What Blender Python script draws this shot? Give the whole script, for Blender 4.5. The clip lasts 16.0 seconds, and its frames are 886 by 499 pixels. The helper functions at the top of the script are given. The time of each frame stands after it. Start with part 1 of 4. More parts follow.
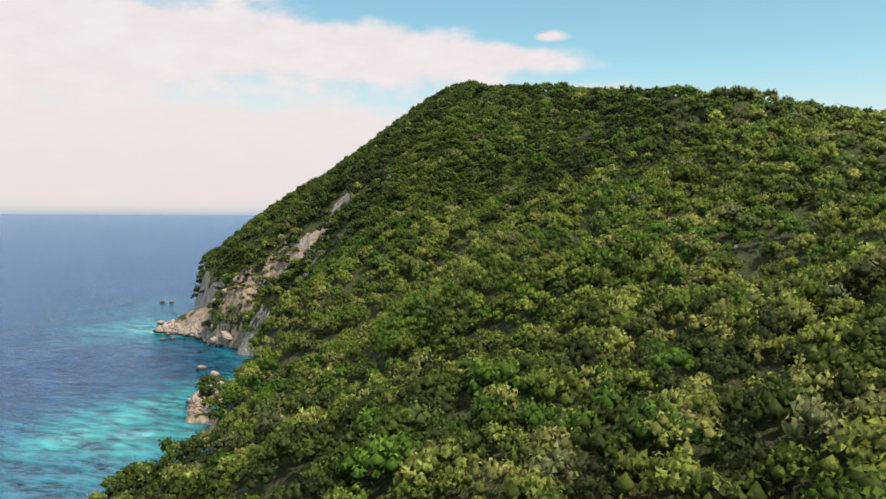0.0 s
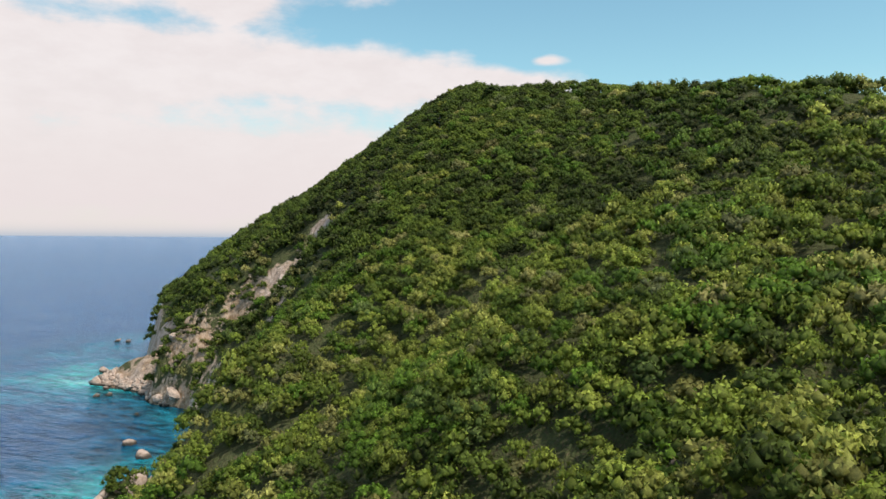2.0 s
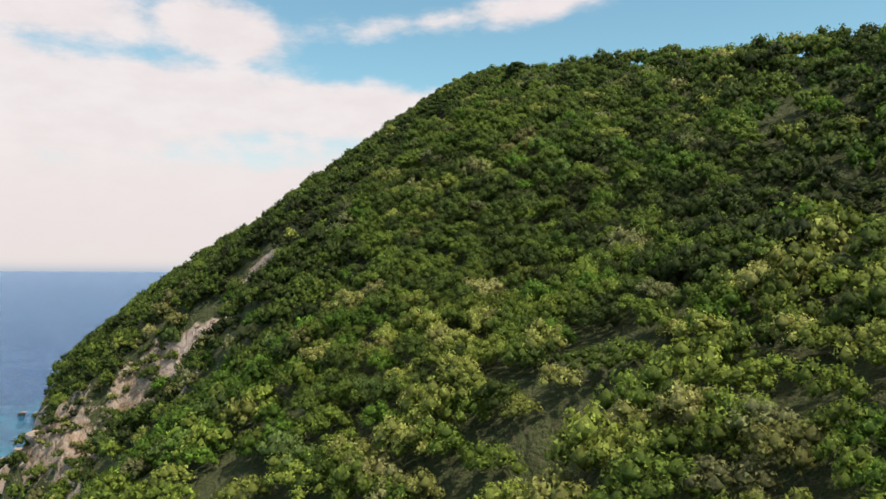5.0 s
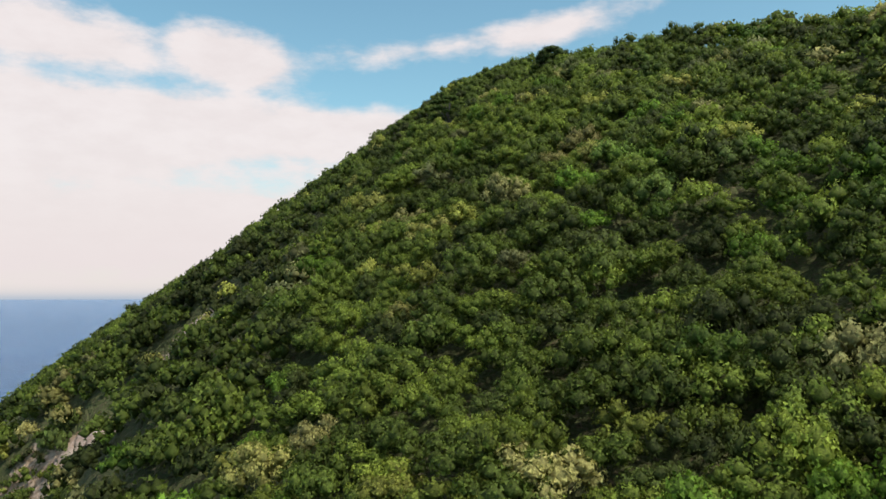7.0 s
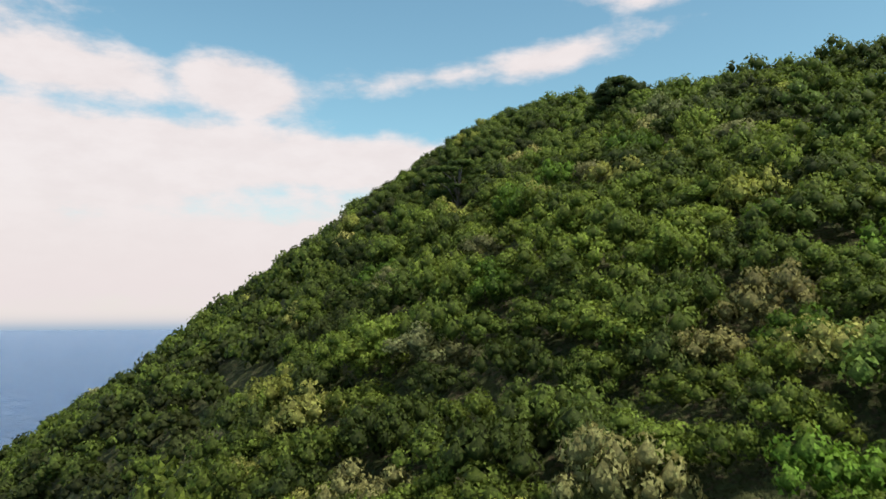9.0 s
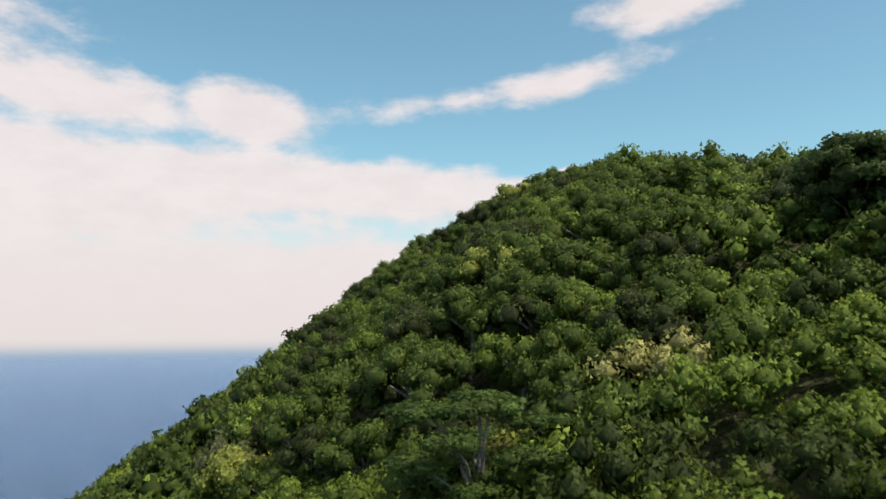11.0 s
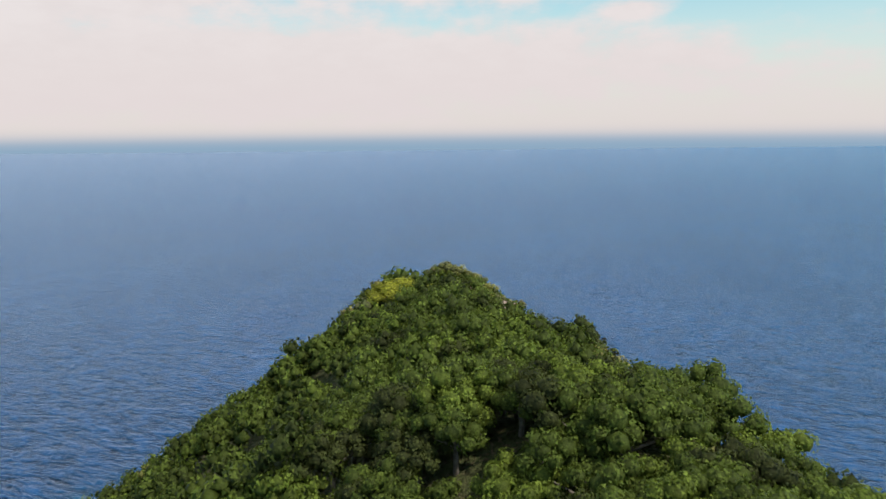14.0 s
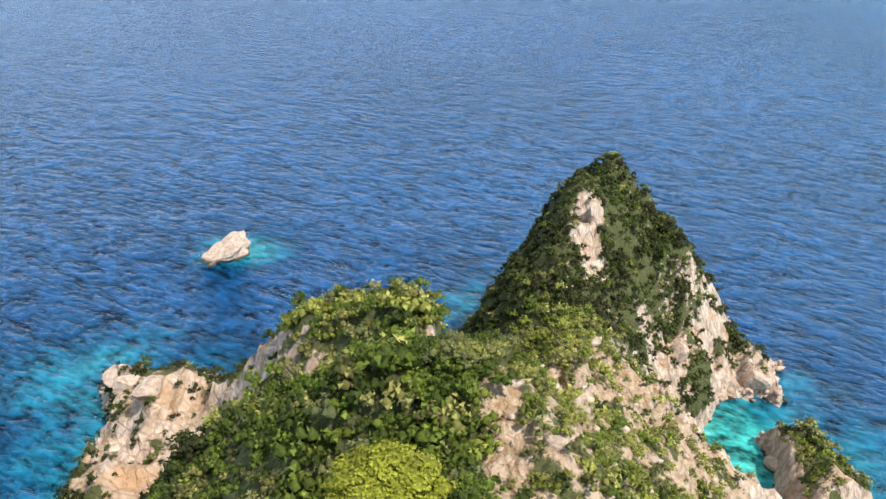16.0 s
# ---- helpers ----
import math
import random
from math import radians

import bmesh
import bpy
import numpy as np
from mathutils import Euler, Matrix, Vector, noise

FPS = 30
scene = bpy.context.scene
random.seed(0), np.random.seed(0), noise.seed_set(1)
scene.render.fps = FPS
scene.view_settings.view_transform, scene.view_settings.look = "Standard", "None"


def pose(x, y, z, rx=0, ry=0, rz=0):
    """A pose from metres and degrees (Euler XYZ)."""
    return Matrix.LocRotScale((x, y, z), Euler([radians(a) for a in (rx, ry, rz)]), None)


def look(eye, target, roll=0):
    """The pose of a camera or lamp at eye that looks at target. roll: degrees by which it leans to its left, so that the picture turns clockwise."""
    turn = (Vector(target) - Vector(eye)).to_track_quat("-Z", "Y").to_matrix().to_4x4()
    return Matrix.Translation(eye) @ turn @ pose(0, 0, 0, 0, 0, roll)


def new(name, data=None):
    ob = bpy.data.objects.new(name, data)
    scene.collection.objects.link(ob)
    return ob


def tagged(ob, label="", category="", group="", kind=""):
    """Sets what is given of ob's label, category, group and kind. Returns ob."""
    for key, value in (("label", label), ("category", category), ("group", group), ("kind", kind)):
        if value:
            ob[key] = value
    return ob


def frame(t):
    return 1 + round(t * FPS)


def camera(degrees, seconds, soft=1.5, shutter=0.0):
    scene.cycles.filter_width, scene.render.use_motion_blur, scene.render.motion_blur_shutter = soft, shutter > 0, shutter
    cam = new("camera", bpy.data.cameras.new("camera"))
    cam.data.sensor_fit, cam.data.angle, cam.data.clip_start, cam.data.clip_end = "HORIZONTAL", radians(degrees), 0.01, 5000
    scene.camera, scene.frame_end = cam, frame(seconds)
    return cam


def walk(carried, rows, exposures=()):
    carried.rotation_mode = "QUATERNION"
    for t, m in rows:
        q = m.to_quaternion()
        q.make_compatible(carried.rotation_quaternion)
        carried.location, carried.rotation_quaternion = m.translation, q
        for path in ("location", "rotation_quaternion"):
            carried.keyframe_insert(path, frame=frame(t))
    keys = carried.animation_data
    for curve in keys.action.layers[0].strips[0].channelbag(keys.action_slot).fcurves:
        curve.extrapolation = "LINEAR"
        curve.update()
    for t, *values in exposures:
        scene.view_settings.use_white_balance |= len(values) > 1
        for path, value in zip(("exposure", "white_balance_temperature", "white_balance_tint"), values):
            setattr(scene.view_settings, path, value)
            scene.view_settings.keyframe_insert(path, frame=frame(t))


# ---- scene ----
cam = camera(58.7, 16.0, shutter=0.08)
# seconds, place, yaw, pitch, roll
ROWS = [
    (0, -0.00, 0.00, 56.62, -0.00, -3.07, 0.28),
    (0.5, -0.48, 15.98, 56.84, -0.02, -2.70, 0.23),
    (1, -0.83, 31.89, 57.13, -0.05, -2.30, 0.28),
    (1.5, -1.17, 47.80, 57.39, -0.09, -1.90, 0.36),
    (2, -1.25, 63.45, 57.49, -0.11, -1.43, 0.43),
    (2.5, -1.27, 78.88, 57.75, -0.06, -1.00, 0.45),
    (3, -1.43, 94.11, 58.06, -0.04, -0.61, 0.42),
    (3.5, -1.59, 109.23, 58.26, -0.06, -0.17, 0.37),
    (4, -1.74, 124.26, 58.33, -0.10, 0.21, 0.39),
    (4.75, -1.92, 146.48, 58.67, -0.06, 0.84, 0.34),
    (5.5, -2.03, 168.20, 59.70, 0.09, 1.51, 0.20),
    (6.5, -2.05, 196.15, 63.00, 0.42, 2.41, -0.02),
    (7, -1.99, 209.71, 65.68, 0.60, 2.84, -0.10),
    (7.5, -1.89, 223.02, 69.03, 0.84, 3.25, -0.24),
    (8, -1.87, 236.32, 73.22, 0.99, 3.75, -0.18),
    (8.5, -2.07, 249.57, 77.88, 1.07, 4.20, -0.10),
    (9, -2.28, 262.76, 82.64, 1.21, 4.77, -0.27),
    (9.5, -2.41, 275.90, 87.36, 1.31, 5.31, -0.36),
    (10, -2.40, 289.00, 91.92, 1.47, 5.77, -0.34),
    (10.75, -2.54, 308.99, 98.49, 1.71, 6.56, -0.41),
    (11.5, -2.88, 329.52, 105.07, 1.95, 6.56, -0.54),
    (12.5, -3.67, 357.96, 114.51, 2.37, 3.50, -0.62),
    (13, -4.19, 372.60, 119.79, 2.63, 0.04, -0.53),
    (13.5, -4.84, 387.19, 125.07, 2.63, -4.10, -0.49),
    (14, -5.66, 401.93, 130.94, 2.44, -8.68, -0.53),
    (14.5, -6.54, 416.70, 136.93, 2.19, -13.80, -0.69),
    (15, -7.41, 431.53, 143.24, 2.18, -19.06, -0.89),
    (15.5, -8.08, 446.47, 149.78, 2.26, -24.51, -0.93),
    (16, -8.63, 461.22, 156.27, 2.43, -30.02, -0.97),
]
walk(cam, [(r[0], pose(r[1], r[2], r[3], 90 + r[5], 0, r[4]) @ pose(0, 0, 0, 0, 0, r[6])) for r in ROWS],
     [(0, 0.05), (10.5, 0.05), (12.5, -0.1), (13.8, -0.08), (15, 0.3), (16, 0.65)])

# ---- world, sun ----
SUN_AZ, SUN_EL = radians(122), radians(58)   # azimuth from straight ahead, to the right positive


class Nodes:
    """Short hand for node trees."""

    def __init__(self, tree):
        self.t = tree
        self.n = tree.nodes
        self.n.clear()

    def add(self, kind, inputs=(), **props):
        nd = self.n.new(kind)
        for k, v in props.items():
            if k == "operation":
                nd.operation = v
            elif k == "data_type":
                nd.data_type = v
            elif k == "blend_type":
                nd.blend_type = v
            elif k == "attribute_name":
                nd.attribute_name = v
        for k, v in dict(inputs).items():
            if hasattr(v, "is_output"):
                self.t.links.new(v, nd.inputs[k])
            else:
                nd.inputs[k].default_value = v
        return nd

    def math(self, op, a, b=0.0, c=0.0):
        return self.add("ShaderNodeMath", {0: a, 1: b, 2: c}, operation=op).outputs[0]

    def mix(self, f, a, b):
        nd = self.add("ShaderNodeMix", {"Factor": f}, data_type="RGBA")
        for i, v in ((6, a), (7, b)):
            if hasattr(v, "is_output"):
                self.t.links.new(v, nd.inputs[i])
            else:
                nd.inputs[i].default_value = (*v, 1)
        return nd.outputs[2]

    def noise(self, vec, scale, detail=4.0, rough=0.55):
        return self.add("ShaderNodeTexNoise", {"Vector": vec, "Scale": scale, "Detail": detail, "Roughness": rough}).outputs[0]

    def step(self, v, lo, hi):
        nd = self.add("ShaderNodeMapRange", {0: v, 1: lo, 2: hi, 3: 0.0, 4: 1.0})
        nd.interpolation_type = "SMOOTHSTEP"
        return nd.outputs[0]

    def ramp(self, v, stops):
        nd = self.add("ShaderNodeValToRGB", {0: v})
        e = nd.color_ramp.elements
        while len(e) < len(stops):
            e.new(0.5)
        for el, (p, c) in zip(e, stops):
            el.position, el.color = p, (*c, 1)
        return nd.outputs[0]


# clouds: azimuth, elevation, half width, half height, tilt (degrees), weight
CLOUDS = [
    (-40, 10.5, 42, 5.0, -1, 1.2), (-8, 10.9, 16, 2.6, -4, 1.0), (-15.8, 15.9, 5.4, 2.3, -8, 0.95), (-28, 16.4, 9, 2.6, -7, 0.9), (-42, 18.5, 14, 7.0, 0, 1.1),
    (-1, 17.2, 8, 0.9, 7, 0.32), (8, 18.4, 6.5, 1.3, 10, 0.6), (14, 22.9, 5.5, 1.9, 5, 0.85), (3, 10.6, 8.5, 1.3, -3, 0.9), (-30, 11.0, 30, 3.4, -1, 1.5),
    (7.5, 12.0, 1.6, 0.45, 2, 0.75), (11.0, 8.0, 3.2, 1.1, 4, 0.7), (-18, 4.2, 50, 4.2, 0, 0.95),
]


def build_world():
    w = bpy.data.worlds.new("sky")
    scene.world = w
    w.use_nodes = True
    b = Nodes(w.node_tree)
    sky = b.add("ShaderNodeTexSky")
    sky.sky_type = "NISHITA"
    sky.sun_disc = False
    sky.sun_elevation, sky.sun_rotation = SUN_EL, SUN_AZ
    sky.altitude, sky.air_density, sky.dust_density, sky.ozone_density = 0, 1.0, 0.6, 1.0
    way = b.add("ShaderNodeTexCoord").outputs["Generated"]
    s = b.add("ShaderNodeSeparateXYZ", {0: way})
    az = b.math("MULTIPLY", b.math("ARCTAN2", s.outputs[0], s.outputs[1]), 57.2958)
    el = b.math("MULTIPLY", b.math("ARCSINE", s.outputs[2]), 57.2958)
    flat = b.add("ShaderNodeCombineXYZ", {0: b.math("MULTIPLY", az, 0.45), 1: el, 2: 0.0}).outputs[0]
    big = b.noise(flat, 0.16, 5.0, 0.6)
    fine = b.noise(flat, 0.62, 5.0, 0.6)
    rag = b.math("ADD", b.math("MULTIPLY", b.math("SUBTRACT", big, 0.5), 1.15), b.math("MULTIPLY", b.math("SUBTRACT", fine, 0.5), 0.8))
    total = None
    for a0, e0, ra, re, tilt, weight in CLOUDS:
        c, n = math.cos(radians(tilt)), math.sin(radians(tilt))
        da, de = b.math("SUBTRACT", az, a0), b.math("SUBTRACT", el, e0)
        u = b.math("DIVIDE", b.math("ADD", b.math("MULTIPLY", da, c), b.math("MULTIPLY", de, n)), ra)
        v = b.math("DIVIDE", b.math("SUBTRACT", b.math("MULTIPLY", de, c), b.math("MULTIPLY", da, n)), re)
        d = b.math("SQRT", b.math("ADD", b.math("MULTIPLY", u, u), b.math("MULTIPLY", v, v)))
        m = b.math("MULTIPLY", b.math("SUBTRACT", 1.0, d), weight)
        total = m if total is None else b.math("SMOOTH_MAX", total, m, 0.25)
    dens = b.step(b.math("ADD", total, rag), -0.12, 0.42)
    over = b.step(el, 26.0, 50.0)      # broken cloud added overhead and behind, out of view, for more fill light
    dens = b.math("MAXIMUM", b.math("MULTIPLY", dens, b.math("SUBTRACT", 1.0, over)),
                  b.math("MULTIPLY", over, b.math("MULTIPLY", b.step(big, 0.38, 0.6), 0.85)))
    dens = b.math("MULTIPLY", dens, 0.94)
    clear = b.add("ShaderNodeVectorMath", {0: sky.outputs[0], 1: (0.86, 1.09, 0.95)}, operation="MULTIPLY").outputs[0]
    blue = b.add("ShaderNodeBackground", {"Color": clear, "Strength": 0.158})
    white = b.mix(b.step(fine, 0.3, 0.7), (0.84, 0.755, 0.745), (0.89, 0.81, 0.80))
    cloud = b.add("ShaderNodeBackground", {"Color": white, "Strength": 1.0})
    up = b.add("ShaderNodeMixShader", {0: dens, 1: blue.outputs[0], 2: cloud.outputs[0]})
    haze = b.add("ShaderNodeBackground", {"Color": (0.80, 0.72, 0.72, 1), "Strength": 1.0})
    low = b.math("SUBTRACT", 1.0, b.step(el, 0.5, 11.0))
    air = b.add("ShaderNodeMixShader", {0: b.math("MULTIPLY", low, 0.9), 1: up.outputs[0], 2: haze.outputs[0]})
    # backdrop of far water, horizon haze mixed into its colour
    sea_col = b.mix(b.step(el, 0.35, -1.3), (0.70, 0.66, 0.67), (0.285, 0.42, 0.565))
    far_sea = b.add("ShaderNodeBackground", {"Color": sea_col, "Strength": 1.0})
    below = b.step(el, 0.55, -0.85)
    both = b.add("ShaderNodeMixShader", {0: below, 1: air.outputs[0], 2: far_sea.outputs[0]})
    out = b.add("ShaderNodeOutputWorld")
    b.t.links.new(both.outputs[0], out.inputs[0])


build_world()
sun = new("sun", bpy.data.lights.new("sun", "SUN"))
sun.data.energy, sun.data.angle, sun.data.color = 3.7, radians(2.5), (1.0, 0.95, 0.84)
to_sun = Vector((math.sin(SUN_AZ) * math.cos(SUN_EL), math.cos(SUN_AZ) * math.cos(SUN_EL), math.sin(SUN_EL)))
sun.matrix_world = look(to_sun * 400, (0, 0, 0))


# ---- materials ----
def material(name):
    m = bpy.data.materials.new(name)
    m.use_nodes = True
    return m, Nodes(m.node_tree)


def finish(b, shader):
    out = b.add("ShaderNodeOutputMaterial")
    b.t.links.new(shader, out.inputs[0])


LEAF_TINTS = [(0.0, (0.068, 0.067, 0.025)), (0.10, (0.092, 0.125, 0.024)), (0.25, (0.171, 0.234, 0.034)), (0.45, (0.282, 0.348, 0.048)),
              (0.58, (0.442, 0.458, 0.092)), (0.66, (0.454, 0.411, 0.135)), (0.74, (0.312, 0.307, 0.115)),
              (0.82, (0.230, 0.250, 0.100)), (0.90, (0.150, 0.250, 0.026)), (1.0, (0.168, 0.290, 0.032))]


def leaf_material(name, own_tint=None):
    """Leaves: a colour for each tree, a tone for each clump and leaf that holds the crown's inner shade, fine light and
    dark mottling.
    """
    m, b = material(name)
    tone = b.add("ShaderNodeAttribute", attribute_name="tone").outputs["Fac"]
    if own_tint:
        base = own_tint
    else:
        base = b.ramp(b.add("ShaderNodeAttribute", attribute_name="tint").outputs["Fac"], LEAF_TINTS)
    v = b.add("ShaderNodeNewGeometry").outputs["Position"]
    n = b.math("ADD", b.math("MULTIPLY", b.noise(v, 10.0, 3.0, 0.65), 0.7), b.math("MULTIPLY", b.noise(v, 2.0, 2.0), 0.3))
    mottle = b.add("ShaderNodeMapRange", {0: n, 1: 0.36, 2: 0.64, 3: 0.62, 4: 1.38}).outputs[0]
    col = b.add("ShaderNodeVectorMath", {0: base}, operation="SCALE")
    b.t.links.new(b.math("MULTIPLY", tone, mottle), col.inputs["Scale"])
    col = col.outputs[0]
    bump = b.add("ShaderNodeBump", {"Height": n, "Strength": 0.6, "Distance": 0.12})
    p = b.add("ShaderNodeBsdfPrincipled", {"Base Color": col, "Roughness": 0.65, "Specular IOR Level": 0.2, "Normal": bump.outputs[0]})
    tr = b.add("ShaderNodeBsdfTranslucent", {"Color": col})
    mx = b.add("ShaderNodeMixShader", {0: 0.34, 1: p.outputs[0], 2: tr.outputs[0]})
    finish(b, mx.outputs[0])
    return m


def bark_material():
    m, b = material("bark")
    v = b.add("ShaderNodeTexCoord").outputs["Object"]
    n = b.noise(v, 9.0)
    col = b.ramp(n, [(0.3, (0.07, 0.055, 0.04)), (0.7, (0.22, 0.19, 0.16))])
    p = b.add("ShaderNodeBsdfPrincipled", {"Base Color": col, "Roughness": 0.9})
    finish(b, p.outputs[0])
    return m


def ground_material():
    """Soil and litter where it lies flat, pale limestone where it is steep or bare."""
    m, b = material("hillside")
    g = b.add("ShaderNodeNewGeometry")
    v = g.outputs["Position"]
    bare = b.add("ShaderNodeAttribute", attribute_name="bare").outputs["Fac"]
    n1, n2, n3 = b.noise(v, 0.07, 5.0), b.noise(v, 0.55, 6.0, 0.65), b.noise(v, 2.6, 4.0)
    streak = b.add("ShaderNodeMapping", {"Vector": v, "Scale": (1.0, 1.0, 0.25)}).outputs[0]
    n4 = b.noise(streak, 0.5, 6.0, 0.65)
    soil = b.mix(b.step(n2, 0.35, 0.65), (0.06, 0.052, 0.028), (0.17, 0.13, 0.075))
    crack = b.add("ShaderNodeTexVoronoi", {"Vector": b.add("ShaderNodeMapping", {"Vector": v, "Scale": (1.0, 1.0, 0.55)}).outputs[0], "Scale": 0.42})
    crack.feature = "DISTANCE_TO_EDGE"
    seam = b.step(b.math("ADD", crack.outputs["Distance"], b.math("MULTIPLY", b.math("SUBTRACT", n2, 0.5), 0.25)), 0.0, 0.13)
    rock = b.ramp(n4, [(0.28, (0.16, 0.115, 0.085)), (0.42, (0.44, 0.32, 0.25)), (0.56, (0.62, 0.475, 0.395)), (0.75, (0.72, 0.585, 0.505))])
    rock = b.mix(b.math("ADD", b.math("MULTIPLY", seam, 0.4), 0.6), (0.17, 0.12, 0.09), rock)
    ochre = b.mix(b.math("MULTIPLY", b.step(n1, 0.52, 0.66), 0.75), rock, (0.47, 0.27, 0.13))
    lie = b.add("ShaderNodeSeparateXYZ", {0: g.outputs["True Normal"]}).outputs[2]
    flat = b.step(b.math("ADD", lie, b.math("MULTIPLY", b.math("SUBTRACT", n2, 0.5), 0.7)), 0.66, 0.80)
    scree = b.mix(b.step(n2, 0.38, 0.62), b.mix(n3, (0.19, 0.115, 0.055), (0.38, 0.235, 0.125)), b.mix(n3, (0.40, 0.265, 0.17), (0.62, 0.475, 0.365)))
    loose = b.add("ShaderNodeAttribute", attribute_name="scree").outputs["Fac"]
    loose = b.step(b.math("ADD", loose, b.math("MULTIPLY", b.math("SUBTRACT", n2, 0.5), 1.6)), 0.35, 0.55)
    ochre = b.mix(b.math("MULTIPLY", b.math("MAXIMUM", flat, loose), 0.85), ochre, scree)
    scrub = b.mix(n3, (0.045, 0.055, 0.020), (0.11, 0.12, 0.045))
    f = b.step(b.math("ADD", bare, b.math("MULTIPLY", b.math("SUBTRACT", n2, 0.5), 1.1)), 0.42, 0.58)
    col = b.mix(f, b.mix(b.step(n3, 0.34, 0.5), soil, scrub), ochre)
    h = b.math("ADD", b.math("ADD", b.math("MULTIPLY", n4, 1.6), b.math("MULTIPLY", seam, 0.2)), b.math("MULTIPLY", n3, 0.35))
    bump = b.add("ShaderNodeBump", {"Height": h, "Strength": 0.9, "Distance": 1.0})
    p = b.add("ShaderNodeBsdfPrincipled", {"Base Color": col, "Roughness": 0.92, "Specular IOR Level": 0.2, "Normal": bump.outputs[0]})
    finish(b, p.outputs[0])
    return m


def rock_material(name, wet=True):
    m, b = material(name)
    v = b.add("ShaderNodeNewGeometry").outputs["Position"]
    n = b.noise(v, 0.9, 6.0, 0.65)
    n2 = b.noise(v, 4.0, 4.0)
    col = b.ramp(n, [(0.25, (0.17, 0.12, 0.09)), (0.45, (0.44, 0.32, 0.25)), (0.7, (0.63, 0.495, 0.415))])
    z = b.add("ShaderNodeSeparateXYZ", {0: v}).outputs[2]
    line = b.step(b.math("ADD", z, b.math("MULTIPLY", n2, 1.2)), 2.0, 1.0)   # tide-wet foot
    col = b.mix(line, col, (0.045, 0.035, 0.025))
    bump = b.add("ShaderNodeBump", {"Height": b.math("ADD", n, b.math("MULTIPLY", n2, 0.3)), "Strength": 0.8, "Distance": 0.6})
    p = b.add("ShaderNodeBsdfPrincipled", {"Base Color": col, "Roughness": 0.85, "Normal": bump.outputs[0]})
    finish(b, p.outputs[0])
    return m


def sea_material():
    m, b = material("sea_water")
    v = b.add("ShaderNodeNewGeometry").outputs["Position"]
    shoal = b.add("ShaderNodeAttribute", attribute_name="shoal").outputs["Fac"]
    bed = b.noise(v, 0.045, 5.0, 0.6)
    wide = b.noise(v, 0.006, 4.0)
    s = b.math("ADD", shoal, b.math("MULTIPLY", b.math("SUBTRACT", bed, 0.5), b.math("MULTIPLY", b.step(shoal, 0.02, 0.3), 0.75)))
    deep = b.mix(b.step(wide, 0.35, 0.65), (0.0035, 0.030, 0.088), (0.006, 0.042, 0.120))
    col = b.ramp(s, [(0.0, (0, 0, 0)), (0.3, (0.004, 0.055, 0.115)), (0.6, (0.010, 0.125, 0.165)), (0.85, (0.03, 0.25, 0.24)), (1.0, (0.14, 0.36, 0.32))])
    col = b.mix(b.step(s, 0.04, 0.3), deep, col)
    turn = b.add("ShaderNodeMapping", {"Vector": v, "Rotation": (0, 0, radians(26))}).outputs[0]
    turn = b.add("ShaderNodeMapping", {"Vector": turn, "Scale": (1.0, 2.1, 1.0)}).outputs[0]      # crests run across the wind
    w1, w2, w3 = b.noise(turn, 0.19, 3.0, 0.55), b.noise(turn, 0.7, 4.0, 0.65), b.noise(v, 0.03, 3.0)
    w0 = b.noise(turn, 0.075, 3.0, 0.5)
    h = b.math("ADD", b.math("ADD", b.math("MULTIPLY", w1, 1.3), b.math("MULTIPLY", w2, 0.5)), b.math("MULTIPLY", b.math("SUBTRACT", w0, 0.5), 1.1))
    swell = b.add("ShaderNodeMapRange", {0: h, 1: 0.62, 2: 1.2, 3: 0.2, 4: 2.2}).outputs[0]   # light crests and dark troughs: wave shading put into the water colour
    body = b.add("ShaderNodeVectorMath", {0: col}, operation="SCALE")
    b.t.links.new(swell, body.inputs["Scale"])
    gust = b.add("ShaderNodeMapRange", {0: w3, 1: 0.3, 2: 0.7, 3: 0.8, 4: 1.1}).outputs[0]
    bump = b.add("ShaderNodeBump", {"Height": b.math("MULTIPLY", b.math("ADD", b.math("ADD", b.math("MULTIPLY", w1, 1.8), b.math("MULTIPLY", w2, 0.85)), b.math("MULTIPLY", w0, 2.3)), gust), "Strength": 1.0, "Distance": 0.62})
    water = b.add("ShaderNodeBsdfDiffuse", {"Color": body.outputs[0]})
    fres = b.add("ShaderNodeFresnel", {"IOR": 1.33, "Normal": bump.outputs[0]}).outputs[0]
    sheen = b.mix(b.step(fres, 0.3, 0.95), (0.44, 0.70, 0.98), (0.61, 0.79, 1.0))
    gloss = b.add("ShaderNodeBsdfGlossy", {"Color": sheen, "Roughness": 0.13, "Normal": bump.outputs[0]})
    mx = b.add("ShaderNodeMixShader", {0: b.math("MINIMUM", b.math("MULTIPLY", b.math("MAXIMUM", b.math("SUBTRACT", fres, 0.09), 0.0), 1.95), 0.94), 1: water.outputs[0], 2: gloss.outputs[0]})
    finish(b, mx.outputs[0])
    return m


MAT_LEAF = leaf_material("leaves")
MAT_YELLOW = leaf_material("leaves_yellow", own_tint=(0.40, 0.41, 0.045))
MAT_PINE = leaf_material("needles", own_tint=(0.11, 0.165, 0.03))
MAT_LIGHT = leaf_material("needles_light", own_tint=(0.21, 0.28, 0.045))
MAT_DARK = leaf_material("leaves_dark", own_tint=(0.09, 0.13, 0.03))
MAT_BARK = bark_material()
MAT_DEAD = bark_material()
MAT_GROUND = ground_material()
MAT_ROCK = rock_material("limestone")
MAT_SEA = sea_material()

